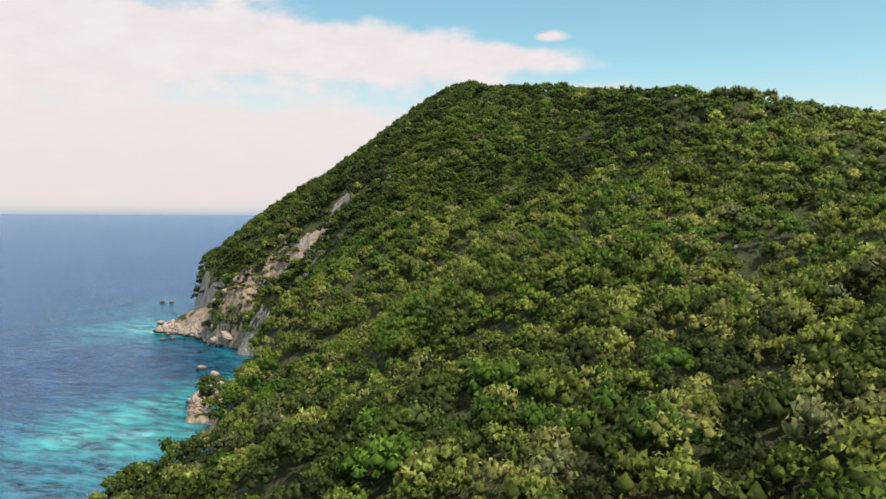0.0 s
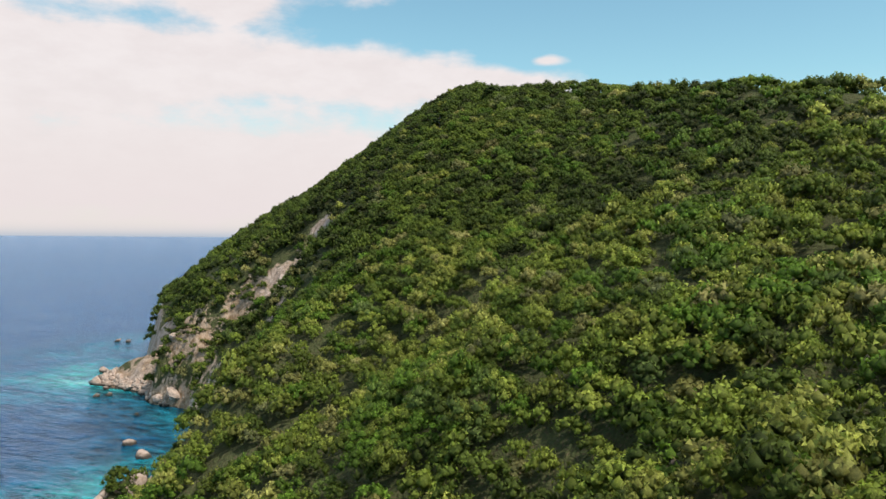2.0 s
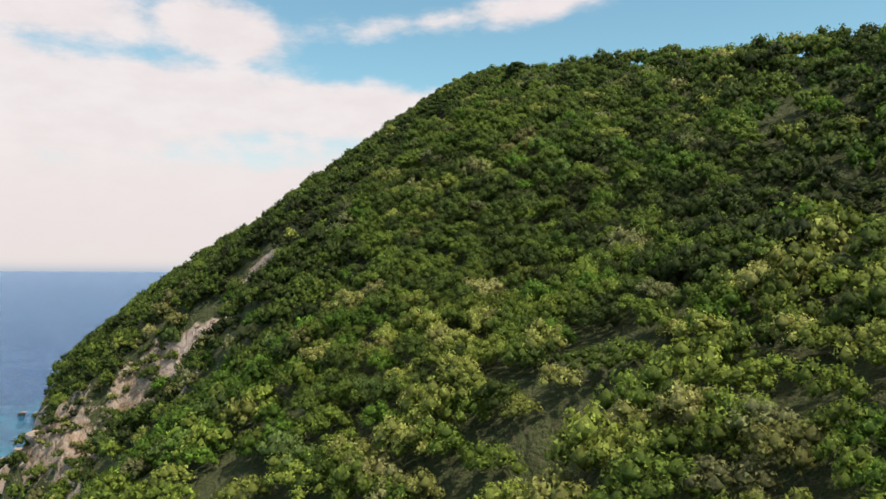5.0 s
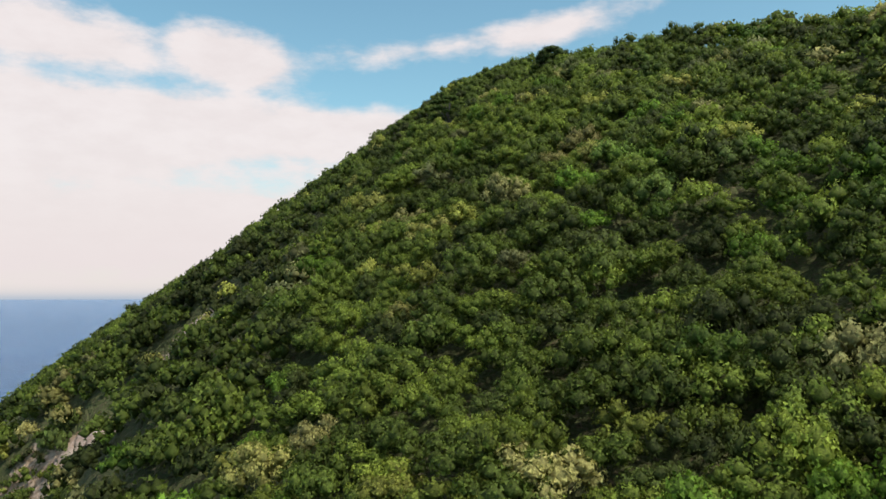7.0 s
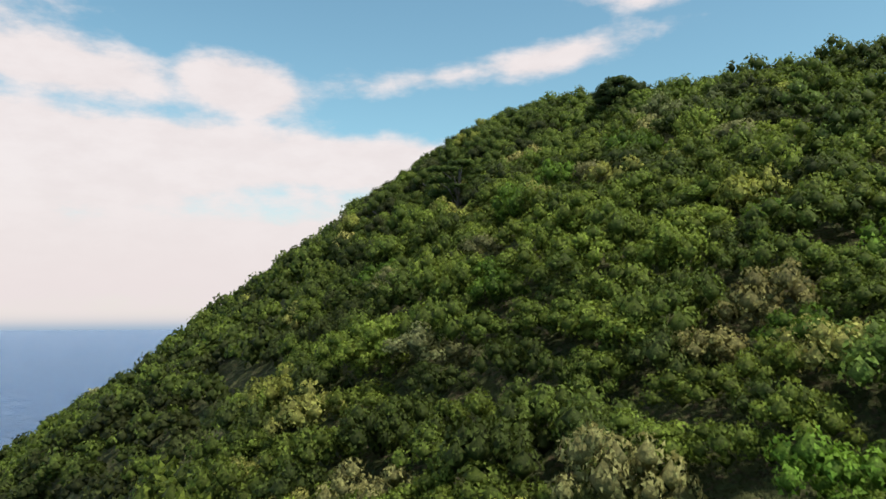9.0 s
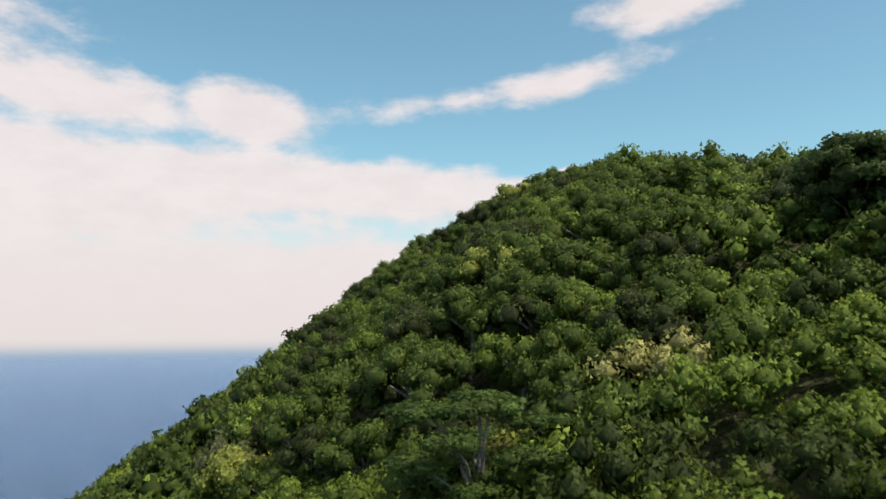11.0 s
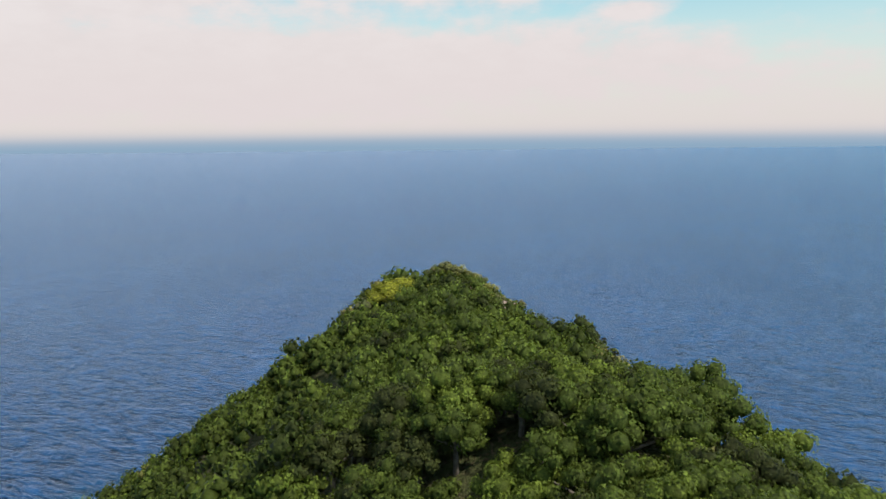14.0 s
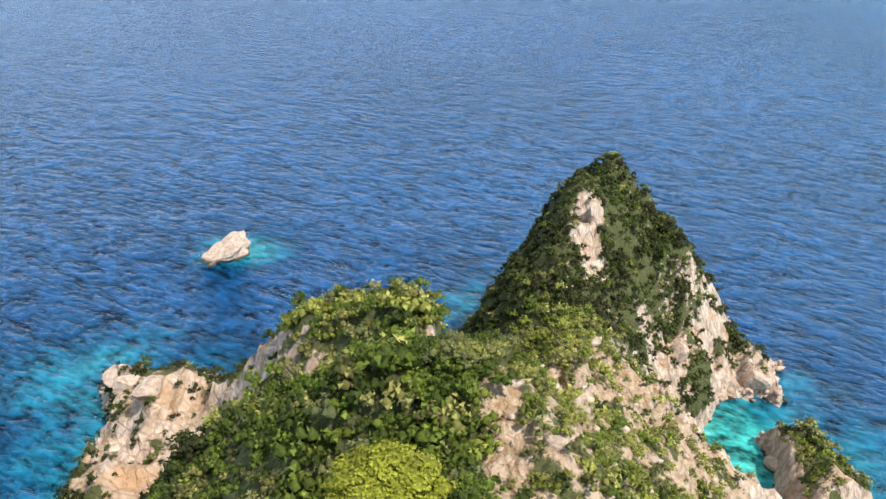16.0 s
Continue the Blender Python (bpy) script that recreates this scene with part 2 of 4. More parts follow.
# ---- shape of the land ----
# spine of each ridge: x, y, height, and slope / growing steepness to its left and right
SPINE = np.array([
    (180.7, -276.6, 53.5, 0.28, 0.0006, 0.5, 0.002),
    (159.2, 63.8, 69.7, 0.256, 0.0004, 0.5, 0.002),
    (137.3, 115.7, 68.8, 0.228, 0.0007, 0.502, 0.002),
    (140.8, 165.3, 66.5, 0.411, 0.0002, 0.526, 0.002),
    (86.4, 270.5, 93.4, 0.583, 0.0004, 0.372, 0.002),
    (66.3, 298.6, 97.9, 0.599, -0.0001, 0.246, 0.0029),
    (41.4, 348.4, 106.4, 0.362, 0.0043, 0.171, 0.0039),
    (16.9, 382, 114.4, 0.723, 0.0017, 0.415, 0.005),
    (10.2, 404.5, 116.6, 0.787, 0, 1.812, 0.0098),
    (-5.7, 470.6, 110.3, 0.676, -0, 0.556, 0.0136),
    (-10.4, 493.4, 107.2, 0.707, 0.0001, 1.561, 0.0149),
    (-12.3, 535.5, 92.7, 0.394, 0.0046, 1.398, 0.0104),
])
TAIL = np.array([
    (-18.6, 523.9, 102.3, 1.05, 0.0062, 0.566, 0.0044),
    (-13.7, 556, 75.9, 1.003, 0.003, 0.916, 0.003),
    (13.9, 588.5, 44, 1.1, 0.004, 0.787, 0.0029),
    (9.3, 625.8, 43, 0.95, 0.0032, 1.261, 0.0011),
    (28.2, 675.6, 57.6, 1.6, 0.0012, 1.009, 0.0002),
    (34.8, 690.3, 57.0, 1.9, 0.0044, 1.025, 0.0003),
    (42.6, 701.2, 7.7, 1.3, 0.004, 1.102, 0.004),
])
SHOULDER = np.array([
    (-8.9, 524.9, 105.4, 0.855, 0.0041, 1.694, 0.0057),
    (-42.3, 564.1, 63.4, 0.796, 0.004, 1, 0.004),
    (-82, 593.5, 28.9, 0.932, 0.0042, 1.001, 0.004),
    (-91.6, 621.1, 19.9, 0.616, 0.0038, 0.941, 0.004),
    (-123.8, 651.1, 6.4, 0.913, 0.004, 0.99, 0.004),
])
ISLET = np.array([
    (76.5, 588, 8, 0.9, 0.004, 0.9, 0.004),
    (77.5, 602, 12.5, 0.9, 0.004, 0.9, 0.004),
    (75.5, 618, 14, 0.9, 0.004, 0.9, 0.004),
    (71, 625, 8, 1.0, 0.004, 1.0, 0.004),
])
BUTTRESS = np.array([
    (46, 678, 40, 1.2, 0.004, 0.8, 0.002),
    (58, 674, 28, 1.2, 0.004, 0.7, 0.002),
    (63.5, 666, 21, 1.2, 0.004, 0.62, 0.002),
    (70, 661, 17, 1.2, 0.004, 0.7, 0.002),
    (77.5, 656, 11.5, 1.2, 0.004, 0.9, 0.002),
    (83.5, 659, 3, 1.2, 0.004, 1.0, 0.002),
])
EASTWALL = np.array([
    (13.5, 588.6, 41.7, 0.8, 0.002, 1, 0.002),
    (53.1, 594.4, 13.2, 0.7, 0.002, 0.7, 0.002),
])


def tent(line, x, y, soft=6.0):
    """Height of a ridge that falls away on both sides of its spine."""
    best = np.full(x.shape, 1e9)
    out = np.full(x.shape, -1e3)
    for p, q in zip(line[:-1], line[1:]):
        dx, dy = q[0] - p[0], q[1] - p[1]
        s = np.clip(((x - p[0]) * dx + (y - p[1]) * dy) / (dx * dx + dy * dy), 0, 1)
        ox, oy = x - p[0] - s * dx, y - p[1] - s * dy
        d = np.hypot(ox, oy)
        right = (ox * dy - oy * dx) > 0
        r = p[None, :].T.reshape(7, *([1] * x.ndim)) * (1 - s) + q[None, :].T.reshape(7, *([1] * x.ndim)) * s
        e = np.sqrt(d * d + soft * soft) - soft
        z = r[2] - np.where(right, r[5], r[3]) * e - np.where(right, r[6], r[4]) * e * e
        use = d < best
        best = np.where(use, d, best)
        out = np.where(use, z, out)
    return out


def wave(x, y, size, seed):
    """Smooth value noise, -1 to 1."""
    rng = np.random.RandomState(seed)
    lat = rng.rand(64, 64) * 2 - 1
    u, v = x / size + 1000, y / size + 1000
    i, j = np.floor(u).astype(int), np.floor(v).astype(int)
    fu, fv = u - i, v - j
    fu, fv = fu * fu * (3 - 2 * fu), fv * fv * (3 - 2 * fv)
    g = lambda a, c: lat[a % 64, c % 64]
    return (g(i, j) * (1 - fu) + g(i + 1, j) * fu) * (1 - fv) + (g(i, j + 1) * (1 - fu) + g(i + 1, j + 1) * fu) * fv


def smax(a, c, k):
    h = np.clip(0.5 + 0.5 * (a - c) / k, 0, 1)
    return c * (1 - h) + a * h + k * h * (1 - h)


# coves, dips and humps: x, y, half widths, depth
HOLLOWS = np.array([
    (-32.7, 560.3, 12.2, 9.7, -9.2),
    (5.1, 673.8, 25, 12.7, 12.6),
    (-54, 214.9, 12.8, 20.5, 7.4),
    (-5.5, 561.9, 9.7, 10.3, 2.6),
    (-45.4, 166.1, 36.6, 58.4, -12.2),
    (-66.4, 290.2, 20.7, 23.3, 9.2),
    (-58.7, 554.5, 10, 14.5, 26.9),
    (56.6, 615.6, 18.2, 9.7, 12),
    (-56.6, 452.7, 40.2, 23.4, 2.3),
    (-4.2, 390.1, 31.2, 19.2, 2.4),
    (-3.7, 443, 16.9, 12.9, 9.4),
    (-20.5, 544, 27.5, 14.8, 1.0),
    (-19.6, 538.5, 9.2, 16.3, -2),
    (66.7, 666.9, 8.3, 24.5, 13.8),
    (-4.3, 446.8, 23.4, 9.7, -9.6),
    (-58.2, 227.5, 13.5, 30, 11.7),
    (18.8, 266, 18.1, 24.7, 7.5),
    (18, 663.3, 14.9, 15.7, -10.9),
    (16.1, 483.2, 9.9, 12.5, 1.6),
    (-72.1, 587.8, 9.7, 9.6, -13.1),
])


def raw_height(x, y):
    z = tent(SPINE, x, y, 9.0)
    z = smax(z, tent(TAIL, x, y, 6.0), 6.0)
    z = smax(z, tent(SHOULDER, x, y, 4.0), 5.0)
    z = np.maximum(z, tent(ISLET, x, y, 3.0))
    z = smax(z, tent(EASTWALL, x, y, 4.0), 5.0)
    z = z + 3.0 * wave(x, y, 46, 3) + 1.6 * wave(x, y, 19, 4)
    for cx, cy, rx, ry, deep in HOLLOWS:
        z = z - deep * np.exp(-((x - cx) / rx) ** 2 - ((y - cy) / ry) ** 2)
    return z


# the landslip scar above the little point
SCAR = np.array([
    (-89.3, 308.6), (-70.2, 319.2), (-53.1, 322.4), (-48, 327),
])


# brow of the near slope under the broken face
BROW = np.array([
    (-36, 318), (-44, 311), (-54, 309), (-66, 309),
])


def near_line(line, x, y):
    best = np.full(x.shape, 1e9)
    for p, q in zip(line[:-1], line[1:]):
        dx, dy = q - p
        s = np.clip(((x - p[0]) * dx + (y - p[1]) * dy) / (dx * dx + dy * dy), 0, 1)
        best = np.minimum(best, np.hypot(x - p[0] - s * dx, y - p[1] - s * dy))
    return best


COVE = np.array([
    (-85, 149), (-85, 212.8), (-89.3, 255.4), (-104.2, 293.7),
])
SPIT = np.array([
    (-102, 351.1, 7.6, 0.55, 0.004, 0.8, 0.004),
    (-119.1, 359.6, 4.9, 0.45, 0.004, 0.6, 0.004),
    (-133.9, 368.1, -1.6, 0.4, 0.004, 0.4, 0.004),
])


# lie of the hillside and of the cape, over the ridges: x, y, half width, rise
SWELLS = np.array([
    (39, 180, 34, 1.1),
    (-55, 320, 34, 5.9),
    (-83, 355, 24, 6.2),
    (-28, 223, 24, -4.0),
    (56, 174, 50, 4.6),
    (-40, 297, 16, 5.1),
    (4, 179, 24, 3.1),
    (-54, 226, 16, 6.9),
    (16, 123, 24, -4.5),
    (51, 334, 16, 2.7),
    (36, 305, 16, -2.6),
    (51, 123, 16, -5.7),
    (-72, 338, 16, -3.7),
    (-83, 355, 24, 6.2),
    (-112, 338, 16, -2.9),
    (4, 344, 16, -1.9),
    (25, 170, 24, 4.3),
    (-72, 338, 50, 0.8),
    (47, 256, 16, -2.6),
    (51, 123, 16, -5.7),
    (2, 479, 16, 1.6),
    (56, 174, 50, 4.6),
    (-28, 223, 24, -4.0),
    (-76, 299, 16, 5.0),
    (-76, 299, 16, 5.0),
])
KNOLLS = np.array([
    (-9, 527, 7, -1.3),
    (-105, 370, 13, -3.4), (-92, 366, 20, -1.3), (-76, 372, 16, -1.0), (-113, 357, 8, 2.0), (-80, 362, 13, -3.8), (-120, 402, 12, -4.5), (-114, 438, 14, -2.5), (-66, 372, 13, -1.0),
    (-30, 556, 11, -2.5),
    (30, 674, 13, -4.0),
    (21, 578, 28, 5.1),
    (5, 512, 12, 2.9),
    (17, 545, 18, 3.8),
    (56, 668, 8, 3.6),
    (-43, 557, 8, -5.9),
    (15, 629, 28, 4.8),
    (46, 644, 8, -4.2),
    (77, 657, 12, -3.6),
    (-75, 600, 12, 2.8),
    (21, 578, 28, 5.1),
    (-105, 626, 28, 3.6),
    (72, 668, 8, -3.0),
    (17, 545, 18, 3.8),
    (5, 512, 8, 4.5),
    (57, 660, 8, 2.6),
    (13, 665, 8, 2.5),
    (-16, 556, 12, 2.2),
    (46, 644, 8, -4.2),
    (-80, 580, 8, 2.5),
    (21, 578, 28, 5.1),
    (-75, 600, 8, 4.2),
    (48, 682, 12, -1.8),
    (37, 647, 8, -2.1),
    (17, 545, 18, 3.8),
    (-19, 524, 8, 1.5),
])


def height(x, y):
    z = raw_height(x, y)
    z = z - 8.0 * np.exp(-(near_line(COVE, x, y) / 14.0) ** 2)
    west = np.interp(y, (340, 352, 362, 374, 400, 430, 457, 520, 600), (-140, -103, -108, -111, -122, -130, -138, -142, -140))   # line of the western sea cliff
    z = z - 2.6 * np.maximum(west - x, 0) * np.clip((y - 345) / 12, 0, 1)
    crest = np.interp(y, SPINE[:, 1], SPINE[:, 0])
    z = z - 0.75 * np.maximum(x - crest - 26, 0) * np.clip((y - 320) / 70, 0, 1) * np.clip((510 - y) / 30, 0, 1)      # the east side falls to the sea
    z = z - 9.0 * np.exp(-(near_line(SCAR, x, y) / 9.0) ** 2)
    z = z - 5.6 * np.exp(-(near_line(BROW, x, y) / 9.0) ** 2)
    edge = 9 + 5 * wave(x, y, 30, 8) + 12 * np.clip((y - 405) / 60, 0, 1) * (x < -60) * np.clip((500 - y) / 30, 0, 1)
    z = np.where(z < edge, edge - (edge - z) * 3.2, z)
    z = smax(z, tent(BUTTRESS, x, y, 3.0), 3.0)
    z = np.maximum(z, tent(SPIT, x, y, 2.0) + 0.8 * wave(x, y, 5, 13))
    rough = np.maximum(np.clip((y - 505) / 25, 0, 1), np.exp(-((x + 90) / 30) ** 2 - ((y - 321) / 24) ** 2))
    rough = rough * (1 - 0.75 * np.exp(-((x + 16) / 20) ** 2 - ((y - 527) / 16) ** 2))
    crag = 2.2 * wave(x, y, 10, 11) + 2.4 * (1 - 2.5 * np.abs(wave(x, y, 7, 12))) + 1.5 * (1 - 2.5 * np.abs(wave(x, y, 3.6, 14)))
    crag = crag - 0.8
    z = z + rough * crag * np.clip((z + 4) / 8, 0, 1)
    for cx, cy, wide, rise in (*SWELLS, *KNOLLS):
        z = z + rise * np.exp(-((x - cx) ** 2 + (y - cy) ** 2) / wide ** 2)
    return z


def slope(x, y):
    e = 1.5
    return np.hypot(height(x + e, y) - height(x - e, y), height(x, y + e) - height(x, y - e)) / (2 * e)


# bare ground: x, y, half widths, how bare
BARE = np.array([
    (-2.5, 521, 4.0, 10, 0.75), (4.8, 542.2, 8, 14, 0.95), (21.2, 584.7, 17, 18, 1.2), (35.7, 600.2, 11, 15, 1.3),
    (46.3, 628.4, 9, 18, 1.2), (23, 647, 4.6, 11, 1.9), (17.5, 632, 5, 8.5, 1.7), (40, 636, 5, 9, 1.1), (50, 640, 4, 13, 1.5), (57, 654, 4, 8, 1.2), (30, 622, 5, 8, 1.2), (68, 646, 16, 9, 1.15), (80, 652, 9, 8, 1.2), (-56, 562.5, 15, 14, 1.45),
    (-77.2, 586.7, 18, 16, 1.55), (-94.6, 617.7, 22, 20, 1.55), (-111.9, 638.1, 16, 14, 1.5), (-44.4, 544.2, 6, 7, 0.9),
    (75.3, 646.9, 9, 10, 1), (69.5, 611.9, 8, 12, 0.7), (-29.9, 546.1, 4, 5, 0.8), (-78.7, 317.1, 11, 8, 0.5),
    (-97.8, 332, 14, 10, 1), (-63.8, 329.8, 9, 8, 0.5), (-50, 323, 5, 5, 1.2), (11.6, 458.5, 4, 4, 0.7),
    (-52, 328, 5, 4, 1.5), (-57, 325.5, 6, 4.5, 1.8), (-69, 328, 7, 6, 1.25), (-60, 322, 4, 5, 1.5), (-114, 356, 10, 6, 1.4),
    (-66, 579, 10, 10, 2.0), (-70, 563, 9, 8, 1.9), (-52, 571, 5, 6, 1.6), (-100, 612, 13, 12, 1.9),
])


# where the wood ends along the crest of the cape: y, x
EDGE = np.array([
    (440, 22), (455, 14), (466, 7), (479, 1.5), (491, -1.5), (498, -5), (509, -8.5), (520, -9), (545, -8),
])
# the broken cliff face under the brow of the point
FACE = np.array([
    (-48, 326), (-55, 320), (-64, 318), (-76, 317), (-88, 326), (-100, 338), (-108, 352),
])


def bareness(x, y):
    """How bare the ground is: 0 grown over, 1 rock."""
    z, s = height(x, y), slope(x, y)
    b = np.clip((s - 1.05) / 0.7, 0, 1) * np.clip((wave(x, y, 13, 21) + 0.9) / 1.0, 0, 1)
    b = np.where((y > 600) & (x < 60), b * 0.45, b)
    b = b * (1 - 0.75 * np.exp(-((x + 42) / 20) ** 2 - ((y - 540) / 24) ** 2))
    b = np.where((y > 290) & (y < 350) & (x < -58) & (x > -96), b * 0.55, b)
    b = np.maximum(b, np.clip((7 - z) / 4, 0, 1))
    b = np.where((y < 292) & (x < 0), b * np.clip((2.2 - z) / 1.5, 0.12, 1), b)
    west = np.clip((-45 - x) / 5, 0, 1)      # the face closes where the two slopes meet
    b = np.maximum(b, west * (1.0 - near_line(SCAR, x, y) / 9.0) * (0.72 + 0.5 * wave(x, y, 6, 25) - 0.25 + 0.6 * np.clip((x + 68) / 14, 0, 1)))
    edge = np.interp(y, EDGE[:, 0], EDGE[:, 1])
    stony = np.clip((x - edge) / 3.0, 0, 1) * np.clip((y - 450) / 15, 0, 1) * np.clip((612 - y) / 20, 0, 1)
    b = np.maximum(b, stony * (0.66 + 0.42 * wave(x, y, 8, 28) + 0.38 * wave(x, y, 3.2, 29)))
    b = np.maximum(b, west * (1.25 - near_line(FACE, x, y) / 10.0) * (0.66 + 0.4 * wave(x, y, 7, 26) + 0.35 * wave(x, y, 2.8, 27)))
    zone = np.zeros(x.shape)
    for cx, cy, rx, ry, much in BARE:
        zone = np.maximum(zone, much * np.exp(-((x - cx) / rx) ** 2 - ((y - cy) / ry) ** 2))
    patchy = 0.70 + 0.55 * wave(x, y, 6, 23) + 0.4 * wave(x, y, 2.6, 24)
    b = np.maximum(b, zone * patchy)
    return np.clip(b, 0, 1.2)


def mesh_object(name, verts, faces, mat, parent=None, smooth=False):
    me = bpy.data.meshes.new(name)
    me.vertices.add(len(verts))
    me.vertices.foreach_set("co", np.asarray(verts, np.float32).ravel())
    faces = np.asarray(faces, np.int32)
    n, k = faces.shape
    me.loops.add(n * k)
    me.loops.foreach_set("vertex_index", faces.ravel())
    me.polygons.add(n)
    me.polygons.foreach_set("loop_start", np.arange(0, n * k, k, dtype=np.int32))
    me.polygons.foreach_set("loop_total", np.full(n, k, np.int32))
    if smooth:
        me.polygons.foreach_set("use_smooth", np.ones(n, bool))
    me.update()
    me.validate()
    me.materials.append(mat)
    ob = new(name, me)
    if parent:
        ob.parent = parent
    return ob


def attribute(ob, name, values):
    a = ob.data.attributes.new(name, "FLOAT", "POINT")
    a.data.foreach_set("value", np.asarray(values, np.float32))


def grid(xs, ys):
    x, y = np.meshgrid(xs, ys)
    ny, nx = x.shape
    i = (np.arange(ny - 1)[:, None] * nx + np.arange(nx - 1)[None, :]).ravel()
    return x.ravel(), y.ravel(), np.stack([i, i + 1, i + nx + 1, i + nx], 1)


def build_land():
    xs = np.concatenate([np.arange(-210, -140, 2.5), np.arange(-140, 112, 1.4), np.arange(112, 330, 4.0)])
    ys = np.concatenate([np.arange(-300, 40, 8.0), np.arange(40, 285, 2.5), np.arange(285, 385, 1.3), np.arange(385, 500, 2.5), np.arange(500, 722, 1.1)])
    x, y, f = grid(xs, ys)
    z = height(x, y)
    keep = (z[f].max(1) > -7)
    z = np.maximum(z, -14)
    used = np.unique(f[keep])
    back = np.full(len(x), -1)
    back[used] = np.arange(len(used))
    ob = mesh_object("ground", np.stack([x, y, z], 1)[used], back[f[keep]], MAT_GROUND, smooth=True)
    attribute(ob, "bare", bareness(x[used], y[used]))
    sx, sy = x[used], y[used]
    attribute(ob, "scree", np.exp(-((sx - 4) / 14) ** 2 - ((sy - 535) / 26) ** 2) + 0.8 * np.exp(-((sx - 24) / 18) ** 2 - ((sy - 588) / 26) ** 2) + 0.75 * np.clip((sx - np.interp(sy, EDGE[:, 0], EDGE[:, 1])) / 3, 0, 1) * np.clip((sy - 450) / 15, 0, 1) * np.clip((600 - sy) / 30, 0, 1) + 1.1 * np.exp(-((sx + 86) / 26) ** 2 - ((sy - 328) / 28) ** 2))
    tagged(ob, "steep limestone headland with bare pale cliffs and dark soil", "ground", kind="structure")


def build_sea():
    out = np.array([40, 100, 200, 360, 600, 1000, 1700, 2800, 4300, 7000, 12000, 20000.0])
    xs = np.concatenate([-260 - out[::-1], np.arange(-260, 321, 6.0), 320 + out])
    ys = np.concatenate([-300 - out[::-1], np.arange(-300, 841, 6.0), 840 + out])
    x, y, f = grid(xs, ys)
    land = raw_height(x, y)
    off = np.exp(np.minimum(land, 0) / 26.0)
    reef = np.exp(-(np.hypot((x + 101) / 1.4, (y - 731)) / 13) ** 2)
    bay = np.exp(-(np.hypot(x - 63, y - 623) / 22) ** 2) + 0.95 * np.exp(-(np.hypot((x + 84), (y - 186) / 2.2) / 30) ** 2)
    point = np.exp(-(np.hypot((x + 136), (y - 352)) / 36) ** 2)
    shoal = np.clip(0.44 * off * (x < 60) + 0.35 * off * (x >= 60) + 0.75 * reef + 0.55 * bay + 0.55 * point, 0, 1)
    ob = mesh_object("water", np.stack([x, y, 0 * x], 1), f, MAT_SEA, smooth=True)
    attribute(ob, "shoal", shoal)
    tagged(ob, "deep blue rippled sea, turquoise over the shallows", "sea", kind="structure")


build_sea()
build_land()


# ---- foliage ----
def unit(v):
    return v / np.maximum(np.linalg.norm(v, axis=-1, keepdims=True), 1e-9)


def leaf_triangles(rng, centres, normals, size):
    """One loose triangle for each centre, facing about along its normal."""
    n = len(centres)
    a = unit(np.cross(normals, rng.randn(n, 3)))
    c = np.cross(normals, a)
    s = (size * rng.uniform(0.6, 1.35, n))[:, None]
    k = rng.uniform(0.7, 1.2, (n, 1))
    return np.stack([centres + a * s, centres - a * s * 0.5 + c * s * 0.87 * k, centres - a * s * 0.55 - c * s * 0.8 * k], 1).reshape(-1, 3)


def lump(parts):
    """A round lump of radius 1: its corners and triangles."""
    bm = bmesh.new()
    bmesh.ops.create_icosphere(bm, subdivisions=parts, radius=1)
    v = np.array([p.co[:] for p in bm.verts])
    f = np.array([[p.index for p in q.verts] for q in bm.faces])
    bm.free()
    return v, f


ROUND, FINE = lump(1), lump(2)
SIX = np.array([(1, 0, 0), (0, 1, 0), (-1, 0, 0), (0, -1, 0), (0, 0, 1), (0, 0, -1)], float)
EIGHT = (SIX, np.array([(0, 1, 4), (1, 2, 4), (2, 3, 4), (3, 0, 4), (1, 0, 5), (2, 1, 5), (3, 2, 5), (0, 3, 5)]))


def knobbly(d, seed, bumps):
    """How far a bough reaches in the directions d: a few rounded bumps, with clefts between them."""
    rng = np.random.RandomState(seed)
    tips = unit(rng.randn(bumps, 3) + np.array([0, 0, 0.35]))
    near = (d @ tips.T).max(1)
    return 0.74 + 0.34 * np.clip((near - 0.45) / 0.55, 0, 1) ** 0.8


